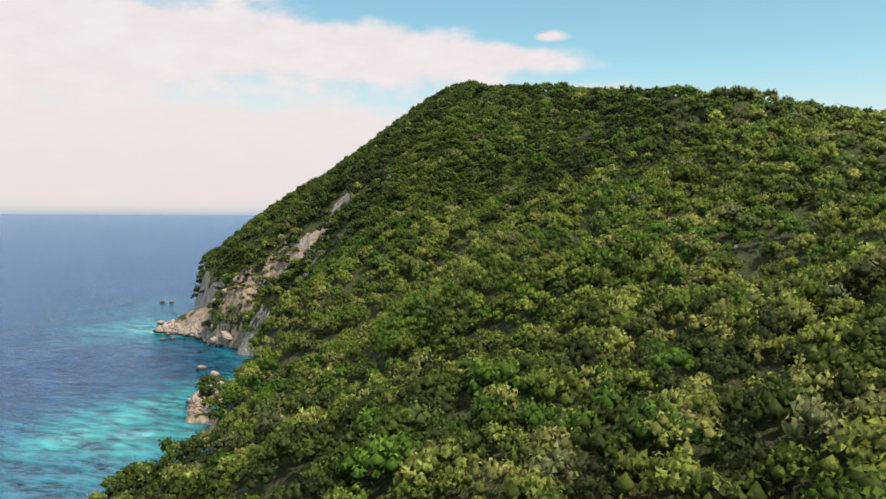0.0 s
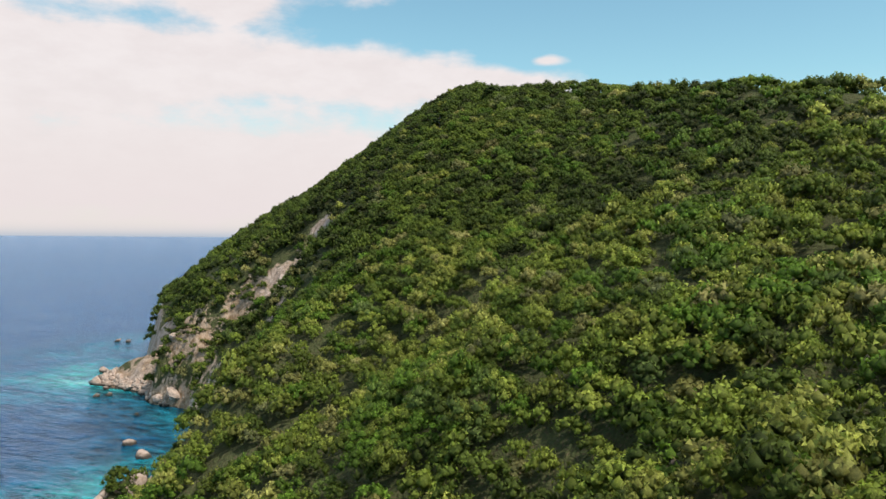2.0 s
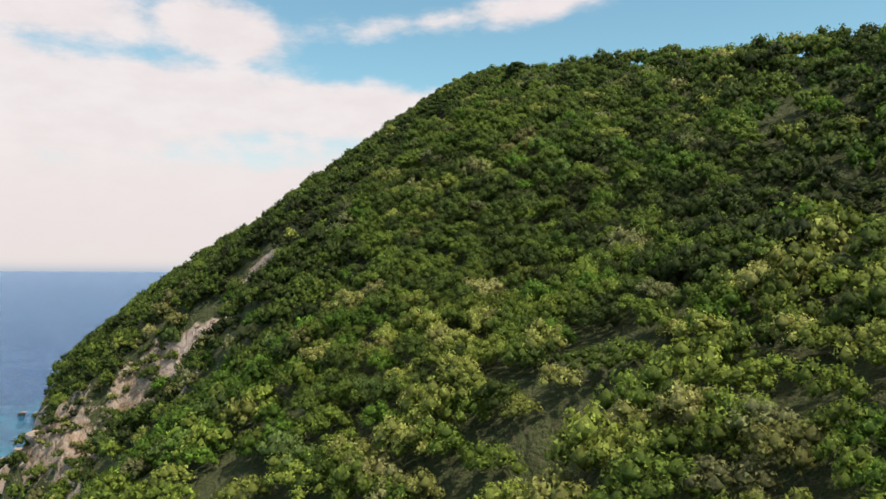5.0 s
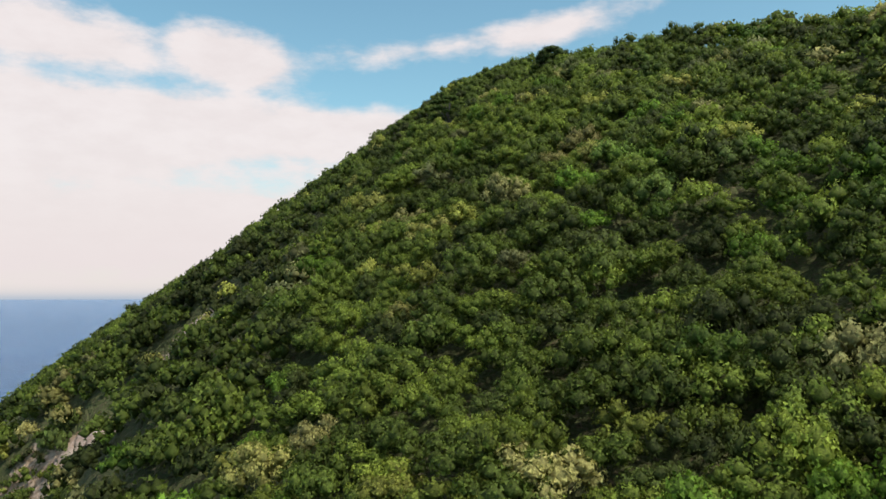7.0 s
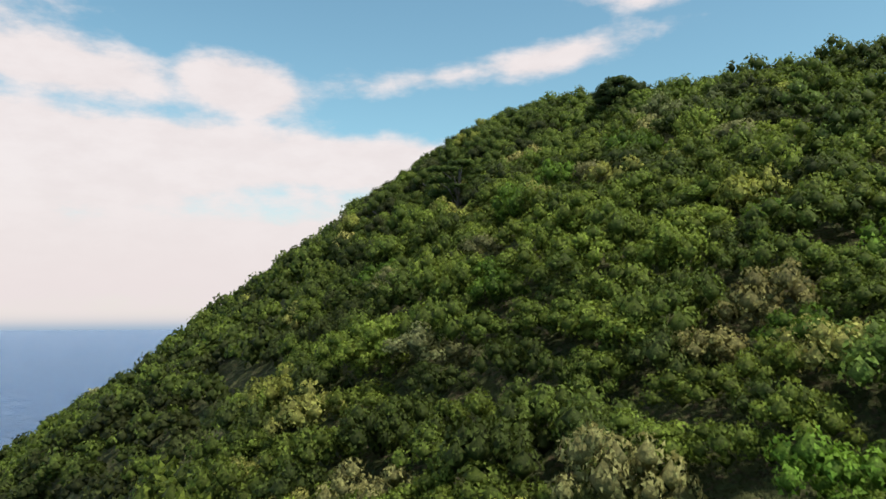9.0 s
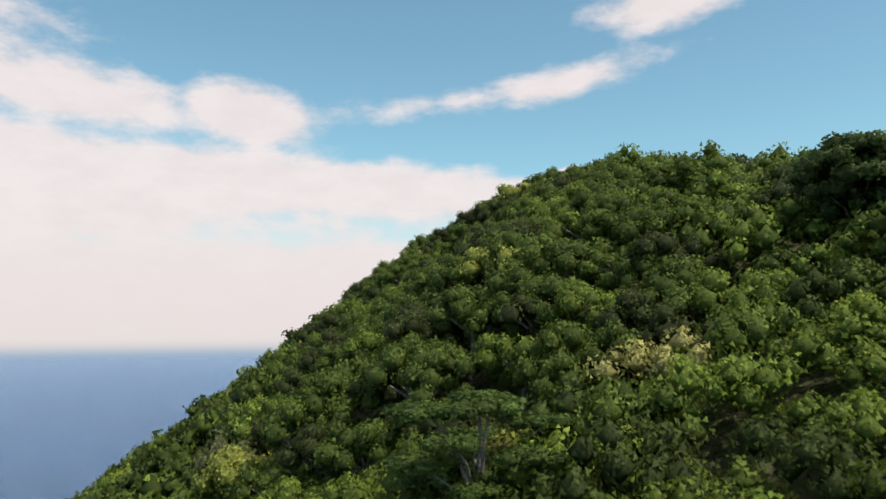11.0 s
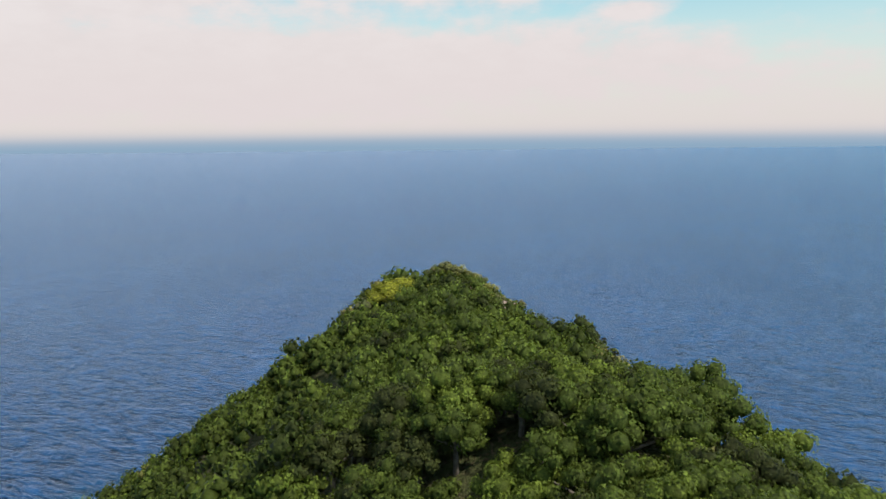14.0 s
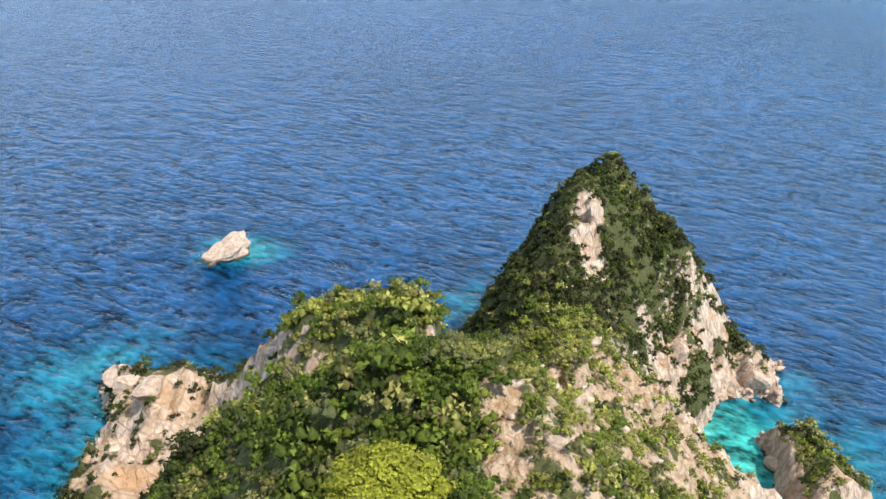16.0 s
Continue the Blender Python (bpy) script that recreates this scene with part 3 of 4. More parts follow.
def crown_mesh(seed, boughs, leaves, leaf, spread=1.0, tall=1.1, size=(0.22, 0.34), core=ROUND, bumps=9, heads=3):
    """A crown of radius 1 about the origin, as loose triangles: rounded boughs, each a knobbly core darkened for the
    shade inside, under a coat of single leaves.
    Gives the corners, the rounded normal at each corner, and the tone of each."""
    rng = np.random.RandomState(seed)
    tris, norms, tones = [], [], []
    turn = rng.uniform(0, 6)
    head = np.arange(boughs) % heads
    ha = turn + head * (2 * math.pi / heads) + np.repeat(rng.uniform(-0.4, 0.4, (1, heads)), -(-boughs // heads), 0).ravel()[:boughs]
    far = (0.46 if heads > 1 else 0.0) * spread
    k = np.arange(boughs) // heads
    share = -(-boughs // heads)
    hr = (0.5 if heads > 1 else 0.74) * spread
    rad = np.sqrt((k + 0.25) / share) * hr
    ang = k * 2.4 + ha * 3
    up = rng.uniform(-0.16, 0.2, heads)[head] if heads > 1 else np.zeros(boughs)
    dome = tall * (0.46 - (0.95 if heads > 1 else 0.72) * (rad / hr) ** 2 * (hr if heads > 1 else hr * hr))
    bc = np.stack([far * np.cos(ha) + np.cos(ang) * rad, far * np.sin(ha) + np.sin(ang) * rad, dome + up + rng.uniform(-0.1, 0.1, boughs)], 1)
    br = rng.uniform(*size, boughs)
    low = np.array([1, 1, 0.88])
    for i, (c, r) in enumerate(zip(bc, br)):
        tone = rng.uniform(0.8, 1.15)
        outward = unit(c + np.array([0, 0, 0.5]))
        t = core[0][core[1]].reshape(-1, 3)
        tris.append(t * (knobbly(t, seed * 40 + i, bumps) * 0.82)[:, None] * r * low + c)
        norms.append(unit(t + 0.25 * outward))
        # core tone halved: the shade inside the crown is put into its colour
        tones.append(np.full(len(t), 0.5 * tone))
        d = rng.randn(leaves * 2, 3)
        d[:, 2] = d[:, 2] * 0.9 + 0.15
        d = unit(unit(d) + 0.3 * outward)
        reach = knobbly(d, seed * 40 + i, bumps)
        p = c + d * (reach * rng.uniform(0.9, 1.12, len(d)))[:, None] * r * low
        gap = np.linalg.norm((p[:, None] - bc[None]) / low, axis=2) / br[None]
        gap[:, i] = 9
        free = np.where(gap.min(1) > 0.85)[0][:leaves]
        d, p, reach = d[free], p[free], reach[free]
        n = len(free)
        t = leaf_triangles(rng, p, unit(d + 0.55 * rng.randn(n, 3)), leaf)
        tris.append(t)
        norms.append(unit(np.repeat(d + (0.42 if leaves < 30 else 0.3) * rng.randn(n, 3) + 0.2 * outward, 3, 0)))
        # leaves darken into the clefts: shade put into the tone
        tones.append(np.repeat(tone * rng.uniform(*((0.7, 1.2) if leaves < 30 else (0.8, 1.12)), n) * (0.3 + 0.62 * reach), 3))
    return np.concatenate(tris), np.concatenate(norms), np.concatenate(tones)


def rounded(ob, normals):
    """Shade loose leaves by the roundness of the clump that they sit on."""
    ob.data.polygons.foreach_set("use_smooth", np.ones(len(ob.data.polygons), bool))
    ob.data.normals_split_custom_set_from_vertices(normals.astype(np.float32))


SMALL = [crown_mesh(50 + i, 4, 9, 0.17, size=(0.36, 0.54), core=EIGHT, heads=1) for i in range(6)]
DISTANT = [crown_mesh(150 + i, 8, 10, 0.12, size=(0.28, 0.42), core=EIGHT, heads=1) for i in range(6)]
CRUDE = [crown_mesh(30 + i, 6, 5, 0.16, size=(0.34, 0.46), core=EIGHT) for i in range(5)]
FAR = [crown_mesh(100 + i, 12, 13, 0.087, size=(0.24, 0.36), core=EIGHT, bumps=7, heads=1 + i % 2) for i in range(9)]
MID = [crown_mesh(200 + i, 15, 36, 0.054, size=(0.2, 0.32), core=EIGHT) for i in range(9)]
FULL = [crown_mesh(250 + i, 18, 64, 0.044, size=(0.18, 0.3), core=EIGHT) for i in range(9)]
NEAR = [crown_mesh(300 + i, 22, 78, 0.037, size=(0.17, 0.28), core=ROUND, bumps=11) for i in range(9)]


def wood_edge(y):
    """How far east the wood reaches along the crest; beyond it the slope is stony."""
    return np.interp(y, EDGE[:, 0], EDGE[:, 1])


def plant_plan():
    """Where the trees stand: x, y, radius and tint."""
    rng = np.random.RandomState(7)
    step = 3.25
    gx, gy = np.meshgrid(np.arange(-170, 190, step), np.arange(32, 568, step * 0.9))
    x = (gx + (np.arange(gx.shape[0]) % 2)[:, None] * step / 2).ravel()
    y = gy.ravel()
    x = x + rng.uniform(-1.3, 1.3, x.shape)
    y = y + rng.uniform(-1.3, 1.3, y.shape)
    z = height(x, y)
    bare = bareness(x, y)
    ridge = np.interp(y, SPINE[:, 1], SPINE[:, 0])
    ok = (z > np.where(y < 292, 1.0, 3.0)) & (np.abs(x) < 0.65 * y + 26) & (y > 36) & (bare < 0.45 + 0.2 * rng.rand(len(x))) & (x < ridge + np.where(y < 260, 40, np.where(y < 440, 46, 10))) & ((y < 440) | (x < wood_edge(y)))
    ok &= ~((x < -104) & (y > 335) & (y < 372))      # the rubble of the point is bare
    ok &= (np.abs(x + 2) < 70) | (rng.rand(len(x)) < 0.8)
    ok &= (np.hypot(x + 15.3, (y - 503.5) * np.where(y > 503.5, 1.3, 0.8)) > 5.0) & (y < 546) & ~((x > -13.5) & (x < -3) & (y > 517) & (y < 533))
    ok &= (rng.rand(len(x)) < 0.7) | ((y > 232) & (x > -17) & (x < 41))
    x, y, z = x[ok], y[ok], z[ok]
    r = rng.uniform(2.0, 3.1, len(x)) * (1 + 0.3 * np.clip(wave(x, y, 9, 31), -0.6, 1))
    r = np.where((y > 517) & (x > -18), r * 0.75, r)
    sparse = (y < 232) | (x < -17) | (x > 41)
    r = np.where(sparse, r * 1.12, r)
    r = np.minimum(r, np.where(y < 230, 3.7, 3.1))
    r = np.where((y > 404) & (y < 436) & (x > -6), np.clip(r, 2.4, 2.75), np.maximum(r, 2.2))
    r = np.where((np.abs(x + 2) < 14) & (y > 345) & (y < 475), np.maximum(r, 2.6), r)      # closed canopy on the crest
    r = r * np.interp(y, (497, 511), (1.0, 0.6))
    z = np.where(y > 508, z - 0.7 * r, z)      # low wind-clipped crowns at the end of the crest
    # kinds grow in patches: dark and mid green, yellow-green, brownish in seed, vivid green
    lush, dry, pale = wave(x, y, 21, 33), wave(x, y, 17, 34), wave(x, y, 24, 35)
    u = rng.rand(len(x))
    t = np.clip(0.25 + 0.22 * wave(x, y, 40, 36) + rng.uniform(-0.18, 0.22, len(x)), 0.08, 0.5)
    t = np.where(u < np.where(y < 232, 0.24, 0.06) + np.where(y < 232, 0.55, 0.22) * np.clip(pale, 0, 1), rng.uniform(0.46, 0.64, len(x)), t)
    t = np.where(rng.rand(len(x)) < 0.03 + np.where(y < 232, 0.45, 0.22) * np.clip(dry - 0.2, 0, 1), rng.uniform(0.60, 0.84, len(x)), t)
    t = np.where(rng.rand(len(x)) < np.where(y < 335, 0.05, 0.0) + np.where(y < 275, 0.75, np.where(y < 335, 0.4, 0.0)) * np.clip(lush - 0.15, 0, 1), rng.uniform(0.86, 1.0, len(x)), t)
    t = np.where(t < 0.55, t * np.interp(y, (230, 310), (1.0, 0.72)), t)      # greens darken up the slope
    t = np.where((y > 350) & (rng.rand(len(x)) < 0.85), rng.uniform(0.08, 0.28, len(x)), t)      # mostly dark greens along the crest
    t = np.where((y > 544) & (rng.rand(len(x)) < 0.6), rng.uniform(0.4, 0.62, len(x)), t)
    return x, y, z, r, t, rng


def cover_plan():
    """The wood goes on over the rest of the land."""
    rng = np.random.RandomState(77)
    step = 9.0
    gx, gy = np.meshgrid(np.arange(-170, 300, step), np.arange(-290, 520, step * 0.9))
    x = gx.ravel() + rng.uniform(-2.4, 2.4, gx.size)
    y = gy.ravel() + rng.uniform(-2.4, 2.4, gx.size)
    z = height(x, y)
    ridge = np.interp(y, SPINE[:, 1], SPINE[:, 0])
    grown = (np.abs(x) < 0.65 * y + 24) & (y > 38) & (x < ridge + np.where(y < 260, 38, 18))
    ok = (z > 3) & ~grown & (bareness(x, y) < 0.5) & ((y < 290) | (x > ridge + 45))
    x, y, z = x[ok], y[ok], z[ok]
    return x, y, z, rng.uniform(5.0, 6.6, len(x)), rng.uniform(0.1, 0.55, len(x)), rng


def join_trees(name, kinds, x, y, z, r, tint, rng, label, lift=0.65):
    pick = rng.randint(0, len(kinds), len(x))
    turn = rng.uniform(0, 6.283, len(x))
    tall = rng.uniform(0.85, 1.3, len(x))
    shine = rng.uniform(0.68, 1.36, len(x))      # some crowns are in new leaf, some old and dull
    parts, shade, tints, tones = [], [], [], []
    for k, (base, norm, inner) in enumerate(kinds):
        s = np.where(pick == k)[0]
        c, n = np.cos(turn[s])[:, None], np.sin(turn[s])[:, None]
        rr = r[s][:, None]
        px = (base[None, :, 0] * c - base[None, :, 1] * n) * rr + x[s][:, None]
        py = (base[None, :, 0] * n + base[None, :, 1] * c) * rr + y[s][:, None]
        pz = base[None, :, 2] * rr * tall[s][:, None] + (z[s] + lift * r[s] + 0.6 * lift)[:, None]
        parts.append(np.stack([px, py, pz], 2).reshape(-1, 3))
        nx = norm[None, :, 0] * c - norm[None, :, 1] * n
        ny = norm[None, :, 0] * n + norm[None, :, 1] * c
        shade.append(np.stack([nx, ny, np.broadcast_to(norm[None, :, 2], nx.shape)], 2).reshape(-1, 3))
        tints.append(np.repeat(tint[s], len(base)))
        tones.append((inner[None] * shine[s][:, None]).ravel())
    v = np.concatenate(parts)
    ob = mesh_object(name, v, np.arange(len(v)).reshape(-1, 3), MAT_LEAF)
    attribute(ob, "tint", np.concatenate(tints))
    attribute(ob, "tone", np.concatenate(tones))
    rounded(ob, np.concatenate(shade))
    return tagged(ob, label, "trees", kind="stuff")


def part(name, mesh, parent, mat=None, at=None):
    """A mesh as one object under a thing."""
    ob = new(name, mesh)
    if mat:
        mesh.materials.append(mat)
    ob.parent = parent
    if at is not None:
        ob.matrix_basis = at
    return ob


def limb_mesh(name, limbs, sides=6):
    """Tapered limbs, each a row of (x, y, z, radius), as one mesh."""
    verts, faces = [], []
    for row in limbs:
        row = np.array(row, float)
        for i, (x, y, z, r) in enumerate(row):
            d = row[min(i + 1, len(row) - 1), :3] - row[max(i - 1, 0), :3]
            d = d / (np.linalg.norm(d) + 1e-9)
            a = np.cross(d, (0.3, 0.9, 0.1))
            a /= np.linalg.norm(a)
            c = np.cross(d, a)
            for k in range(sides):
                w = 2 * math.pi * k / sides
                verts.append(np.array((x, y, z)) + r * (math.cos(w) * a + math.sin(w) * c))
            if i:
                o = len(verts) - 2 * sides
                for k in range(sides):
                    faces.append((o + k, o + (k + 1) % sides, o + sides + (k + 1) % sides, o + sides + k))
    me = bpy.data.meshes.new(name)
    me.from_pydata([tuple(v) for v in verts], [], faces)
    me.polygons.foreach_set("use_smooth", np.ones(len(faces), bool))
    return me


def leaf_data(name, crown, scale, mat, tint=0.3):
    """Mesh data of a crown, scaled."""
    v, n, inner = crown
    ob = mesh_object(name, v * scale, np.arange(len(v)).reshape(-1, 3), mat)
    attribute(ob, "tint", np.full(len(v), tint))
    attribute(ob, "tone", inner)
    rounded(ob, unit(n / np.asarray(scale, float)))
    me = ob.data
    bpy.data.objects.remove(ob)
    return me


def oak_limbs(rng):
    rows = [[(0, 0, -0.6, 0.08), (0.03, 0.02, 0.3, 0.062), (0.05, -0.04, 0.9, 0.045)]]
    for i in range(5):
        a = i * 1.3 + rng.uniform(0, 0.6)
        rows.append([(0.04, -0.02, 0.55, 0.04), (0.3 * math.cos(a), 0.3 * math.sin(a), 0.75, 0.03), (0.55 * math.cos(a), 0.55 * math.sin(a), 0.9, 0.02)])
    return rows


def build_forest():
    x, y, z, r, t, rng = plant_plan()
    lane = np.abs(x + 2)
    first = np.where((lane < 13.0) & (y > 350) & (y < 470))[0][:300]
    single = np.zeros(len(x), bool)
    single[first] = True
    close = (x > -17) & (x < np.minimum(np.where(y < 250, 30, 41), np.interp(y, SPINE[:, 1], SPINE[:, 0]) + 10)) & (y > 165) & (y < 570) & ~single
    full = close & (lane < 24) & (y > 232) & (y < 350)
    close &= ~full
    distant = ((lane > 80) | (x > np.interp(y, SPINE[:, 1], SPINE[:, 0]) + 14)) & ~close & ~single
    rest = ~close & ~full & ~single & ~distant
    join_trees("forest", DISTANT, x[distant], y[distant], z[distant], r[distant], t[distant], rng, "dense dark green evergreen forest on the far slopes", 0.45)
    join_trees("forest", FAR, x[rest], y[rest], z[rest], r[rest], t[rest], rng, "dense evergreen scrub forest covering the hillside", 0.5)
    join_trees("woodland", MID, x[close], y[close], z[close], r[close], t[close], rng, "dense knobbly evergreen oak canopy on the ridge")
    join_trees("woodland", FULL, x[full], y[full], z[full], r[full], t[full], rng, "dense dark green evergreen canopy below the crest")
    gx, gy, gz, gr, gt, rng_cover = cover_plan()
    join_trees("forest", CRUDE, gx, gy, gz - 3.0, gr, gt, rng_cover, "evergreen forest covering the far side of the headland")
    # the trees that stand nearest the ridge top, one by one
    crowns = {}
    limbs = [limb_mesh("trunk", oak_limbs(rng)) for _ in range(3)]
    for me in limbs:
        me.materials.append(MAT_BARK)
    words = ["evergreen oak with a dark green knobbly crown", "evergreen oak with a yellow-green flowering crown",
             "shrubby tree with a brownish seeding crown", "broad-leaved tree with a vivid green crown"]
    for i in first:
        kind = 0 if t[i] < 0.46 else 1 if t[i] < 0.63 else 2 if t[i] < 0.85 else 3
        key = (rng.randint(len(NEAR)), (int(t[i] * 8) if kind == 0 else 4 + kind))
        if key not in crowns:
            tint = {0: key[1] / 8 + 0.05, 1: 0.56, 2: 0.73, 3: 0.94}[kind]
            crowns[key] = leaf_data("crown", NEAR[key[0]], (1, 1, 1.05), MAT_LEAF, tint)
        tree = new("oak_tree")
        tree.matrix_basis = pose(x[i], y[i], z[i], 0, 0, rng.uniform(0, 360)) @ Matrix.Scale(r[i], 4)
        part("trunk", limbs[rng.randint(3)], tree)
        part("crown", crowns[key], tree, at=pose(0, 0, 0.66))
        tagged(tree, words[kind], "tree", "trees on the ridge")


build_forest()


def build_scrub():
    """Low bushes on the rocky end of the headland: the nearest one by one, the rest as one."""
    rng = np.random.RandomState(19)
    gx, gy = np.meshgrid(np.arange(-135, 105, 2.0), np.arange(455, 710, 1.9))
    x, y = gx.ravel() + rng.uniform(-0.9, 0.9, gx.size), gy.ravel() + rng.uniform(-0.9, 0.9, gx.size)
    gx, gy = np.meshgrid(np.arange(-10, 62, 1.9), np.arange(612, 700, 1.9))      # thicker on the pinnacle
    x, y = np.append(x, gx.ravel() + rng.uniform(-0.9, 0.9, gx.size)), np.append(y, gy.ravel() + rng.uniform(-0.9, 0.9, gx.size))
    gx, gy = np.meshgrid(np.arange(-12, 45, 1.8), np.arange(455, 612, 1.8))      # and on the stony slope
    x, y = np.append(x, gx.ravel() + rng.uniform(-0.8, 0.8, gx.size)), np.append(y, gy.ravel() + rng.uniform(-0.8, 0.8, gx.size))
    z, b = height(x, y), bareness(x, y)
    ok = (z > 3.5) & ((b < np.where((y > 610) & (x < 45), 0.7, 0.5) + 0.18 * rng.randn(len(x))) | (rng.rand(len(x)) < np.where((x > -12) & (x < 45) & (y < 620), 0.22, 0.10))) & ((y > 534) | ((y > 497) & (x > -46)) | (b > 0.3) | (x > wood_edge(y) + 1))
    ok &= ((y < 640) | (rng.rand(len(x)) < 0.85)) & ((y > 497) | (x > wood_edge(y) + 1))
    x, y, z = x[ok], y[ok], z[ok]
    r = rng.uniform(0.7, 1.5, len(x)) * np.where(y > 610, 1.2, 1) * (1 + 0.2 * np.exp(-((x + 25) / 22) ** 2 - ((y - 535) / 14) ** 2)) * (1 + 0.45 * np.clip(wave(x, y, 8, 41), -0.5, 1))
    r = np.where((x > -16) & (y < 560), np.minimum(r * 1.15, 1.6), r) * np.where((x < wood_edge(y)) & (y < 560), 1.25, 1)
    dark = (y > 623) | (x < -39) | ((y < 546) & (x < -7))
    brown = rng.rand(len(x)) < 0.45
    t = np.where(dark, np.where(brown, rng.uniform(0.0, 0.06, len(x)), rng.uniform(0.0, 0.18, len(x))), np.where(brown, rng.uniform(0.58, 0.82, len(x)), rng.uniform(0.08, 0.5, len(x))))
    crest = (y < 560) & (x > -42) & (x < -4)
    t = np.where(crest, np.where(rng.rand(len(x)) < 0.25, rng.uniform(0.62, 0.82, len(x)), rng.uniform(0.08, 0.4, len(x))), t)
    spurge = 0.45 * (x > wood_edge(y)) * (y < 615) + 0.5 * np.exp(-((x - 6) / 10) ** 2 - ((y - 545) / 18) ** 2) + np.exp(-((x + 25) / 22) ** 2 - ((y - 552) / 14) ** 2) + np.exp(-((x - 14) / 20) ** 2 - ((y - 600) / 22) ** 2)
    t = np.where(rng.rand(len(x)) < 0.65 * spurge, rng.uniform(0.52, 0.66, len(x)), t)
    t = np.where(rng.rand(len(x)) < 0.07, rng.uniform(0.5, 0.8, len(x)), t)
    near = np.where((y < 585) & (x > -16) & (x < 40))[0]
    near = near[np.argsort(np.abs(y[near] - 530))][:260]
    alone = np.zeros(len(x), bool)
    alone[near] = True
    join_trees("scrub", SMALL, x[~alone], y[~alone], z[~alone], r[~alone], t[~alone], rng, "dark wind-clipped scrub clinging to the limestone crags", 0.3)
    made = {}
    words = {0: "low dark green maquis shrub on stony ground", 1: "olive green maquis shrub on stony ground", 2: "yellow-green spurge shrub on stony ground", 3: "dry olive-brown shrub on stony ground"}
    for i in near:
        kind = 0 if t[i] < 0.3 else 1 if t[i] < 0.5 else 2 if t[i] < 0.67 else 3
        key = (rng.randint(len(MID)), kind)
        if key not in made:
            made[key] = leaf_data("crown", MID[key[0]], (1, 1, 0.95), MAT_LEAF, (0.16, 0.36, 0.62, 0.76)[kind])
        bush = new("shrub")
        bush.matrix_basis = pose(x[i], y[i], z[i], 0, 0, rng.uniform(0, 360)) @ Matrix.Scale(r[i], 4)
        part("crown", made[key], bush, at=pose(0, 0, 0.4))
        tagged(bush, words[kind], "shrub", "shrubs on the stony slope")


build_scrub()


def build_face_scrub():
    """Dark bushes in the clefts and on the ledges of the broken cliff face."""
    rng = np.random.RandomState(43)
    gx, gy = np.meshgrid(np.arange(-118, -40, 1.7), np.arange(296, 378, 1.7))
    x, y = gx.ravel() + rng.uniform(-0.8, 0.8, gx.size), gy.ravel() + rng.uniform(-0.8, 0.8, gx.size)
    z, off = height(x, y), near_line(FACE, x, y)
    grow = 0.36 + 0.5 * wave(x, y, 9, 51) + 0.035 * (z - 22) * (x < -60) - 0.5 * (x > -60) + 0.3 * (x < -82) * (z > 12)
    ok = (z > 5) & (off < 16) & (x > -106) & (rng.rand(len(x)) < grow)
    x, y, z = x[ok], y[ok], z[ok]
    r = rng.uniform(0.8, 1.7, len(x))
    t = np.where(rng.rand(len(x)) < 0.25, rng.uniform(0.3, 0.7, len(x)), rng.uniform(0.02, 0.25, len(x)))
    join_trees("scrub", SMALL, x, y, z, r, t, rng, "dark scrub clinging to the broken cliff face", 0.3)


build_face_scrub()


def ground_at(x, y):
    return float(height(np.array([float(x)]), np.array([float(y)]))[0])


# ---- single trees ----
def build_dome_tree():
    """The broad yellow-green dome near the end of the crest."""
    x, y = -15.4, 505.0
    g = ground_at(x, y)
    tree = new("dome_tree")
    tree.matrix_basis = pose(x, y, g)
    high = max(112.6 - g, 4.2)
    rows = [[(0, 0, -0.6, 0.3), (0.1, 0.1, 0.8, 0.24), (0.2, 0, high * 0.35, 0.2)]]
    for i in range(9):
        a = i * 0.7 + 0.2
        rows.append([(0.15, 0.05, high * 0.25, 0.14), (1.6 * math.cos(a), 1.6 * math.sin(a), high * 0.45, 0.09), (3.4 * math.cos(a), 3.4 * math.sin(a), high * 0.6, 0.04)])
    part("trunk", limb_mesh("trunk", rows), tree, MAT_BARK)
    crown = crown_mesh(900, 34, 90, 0.03, tall=0.9, size=(0.15, 0.23), core=ROUND, heads=1)
    part("crown", leaf_data("crown", crown, (6.4, 6.2, 3.9), MAT_YELLOW), tree, at=pose(0, 0, high - 3.8))
    tagged(tree, "broad dome-shaped tree with bright yellow-green foliage on the crest", "tree")


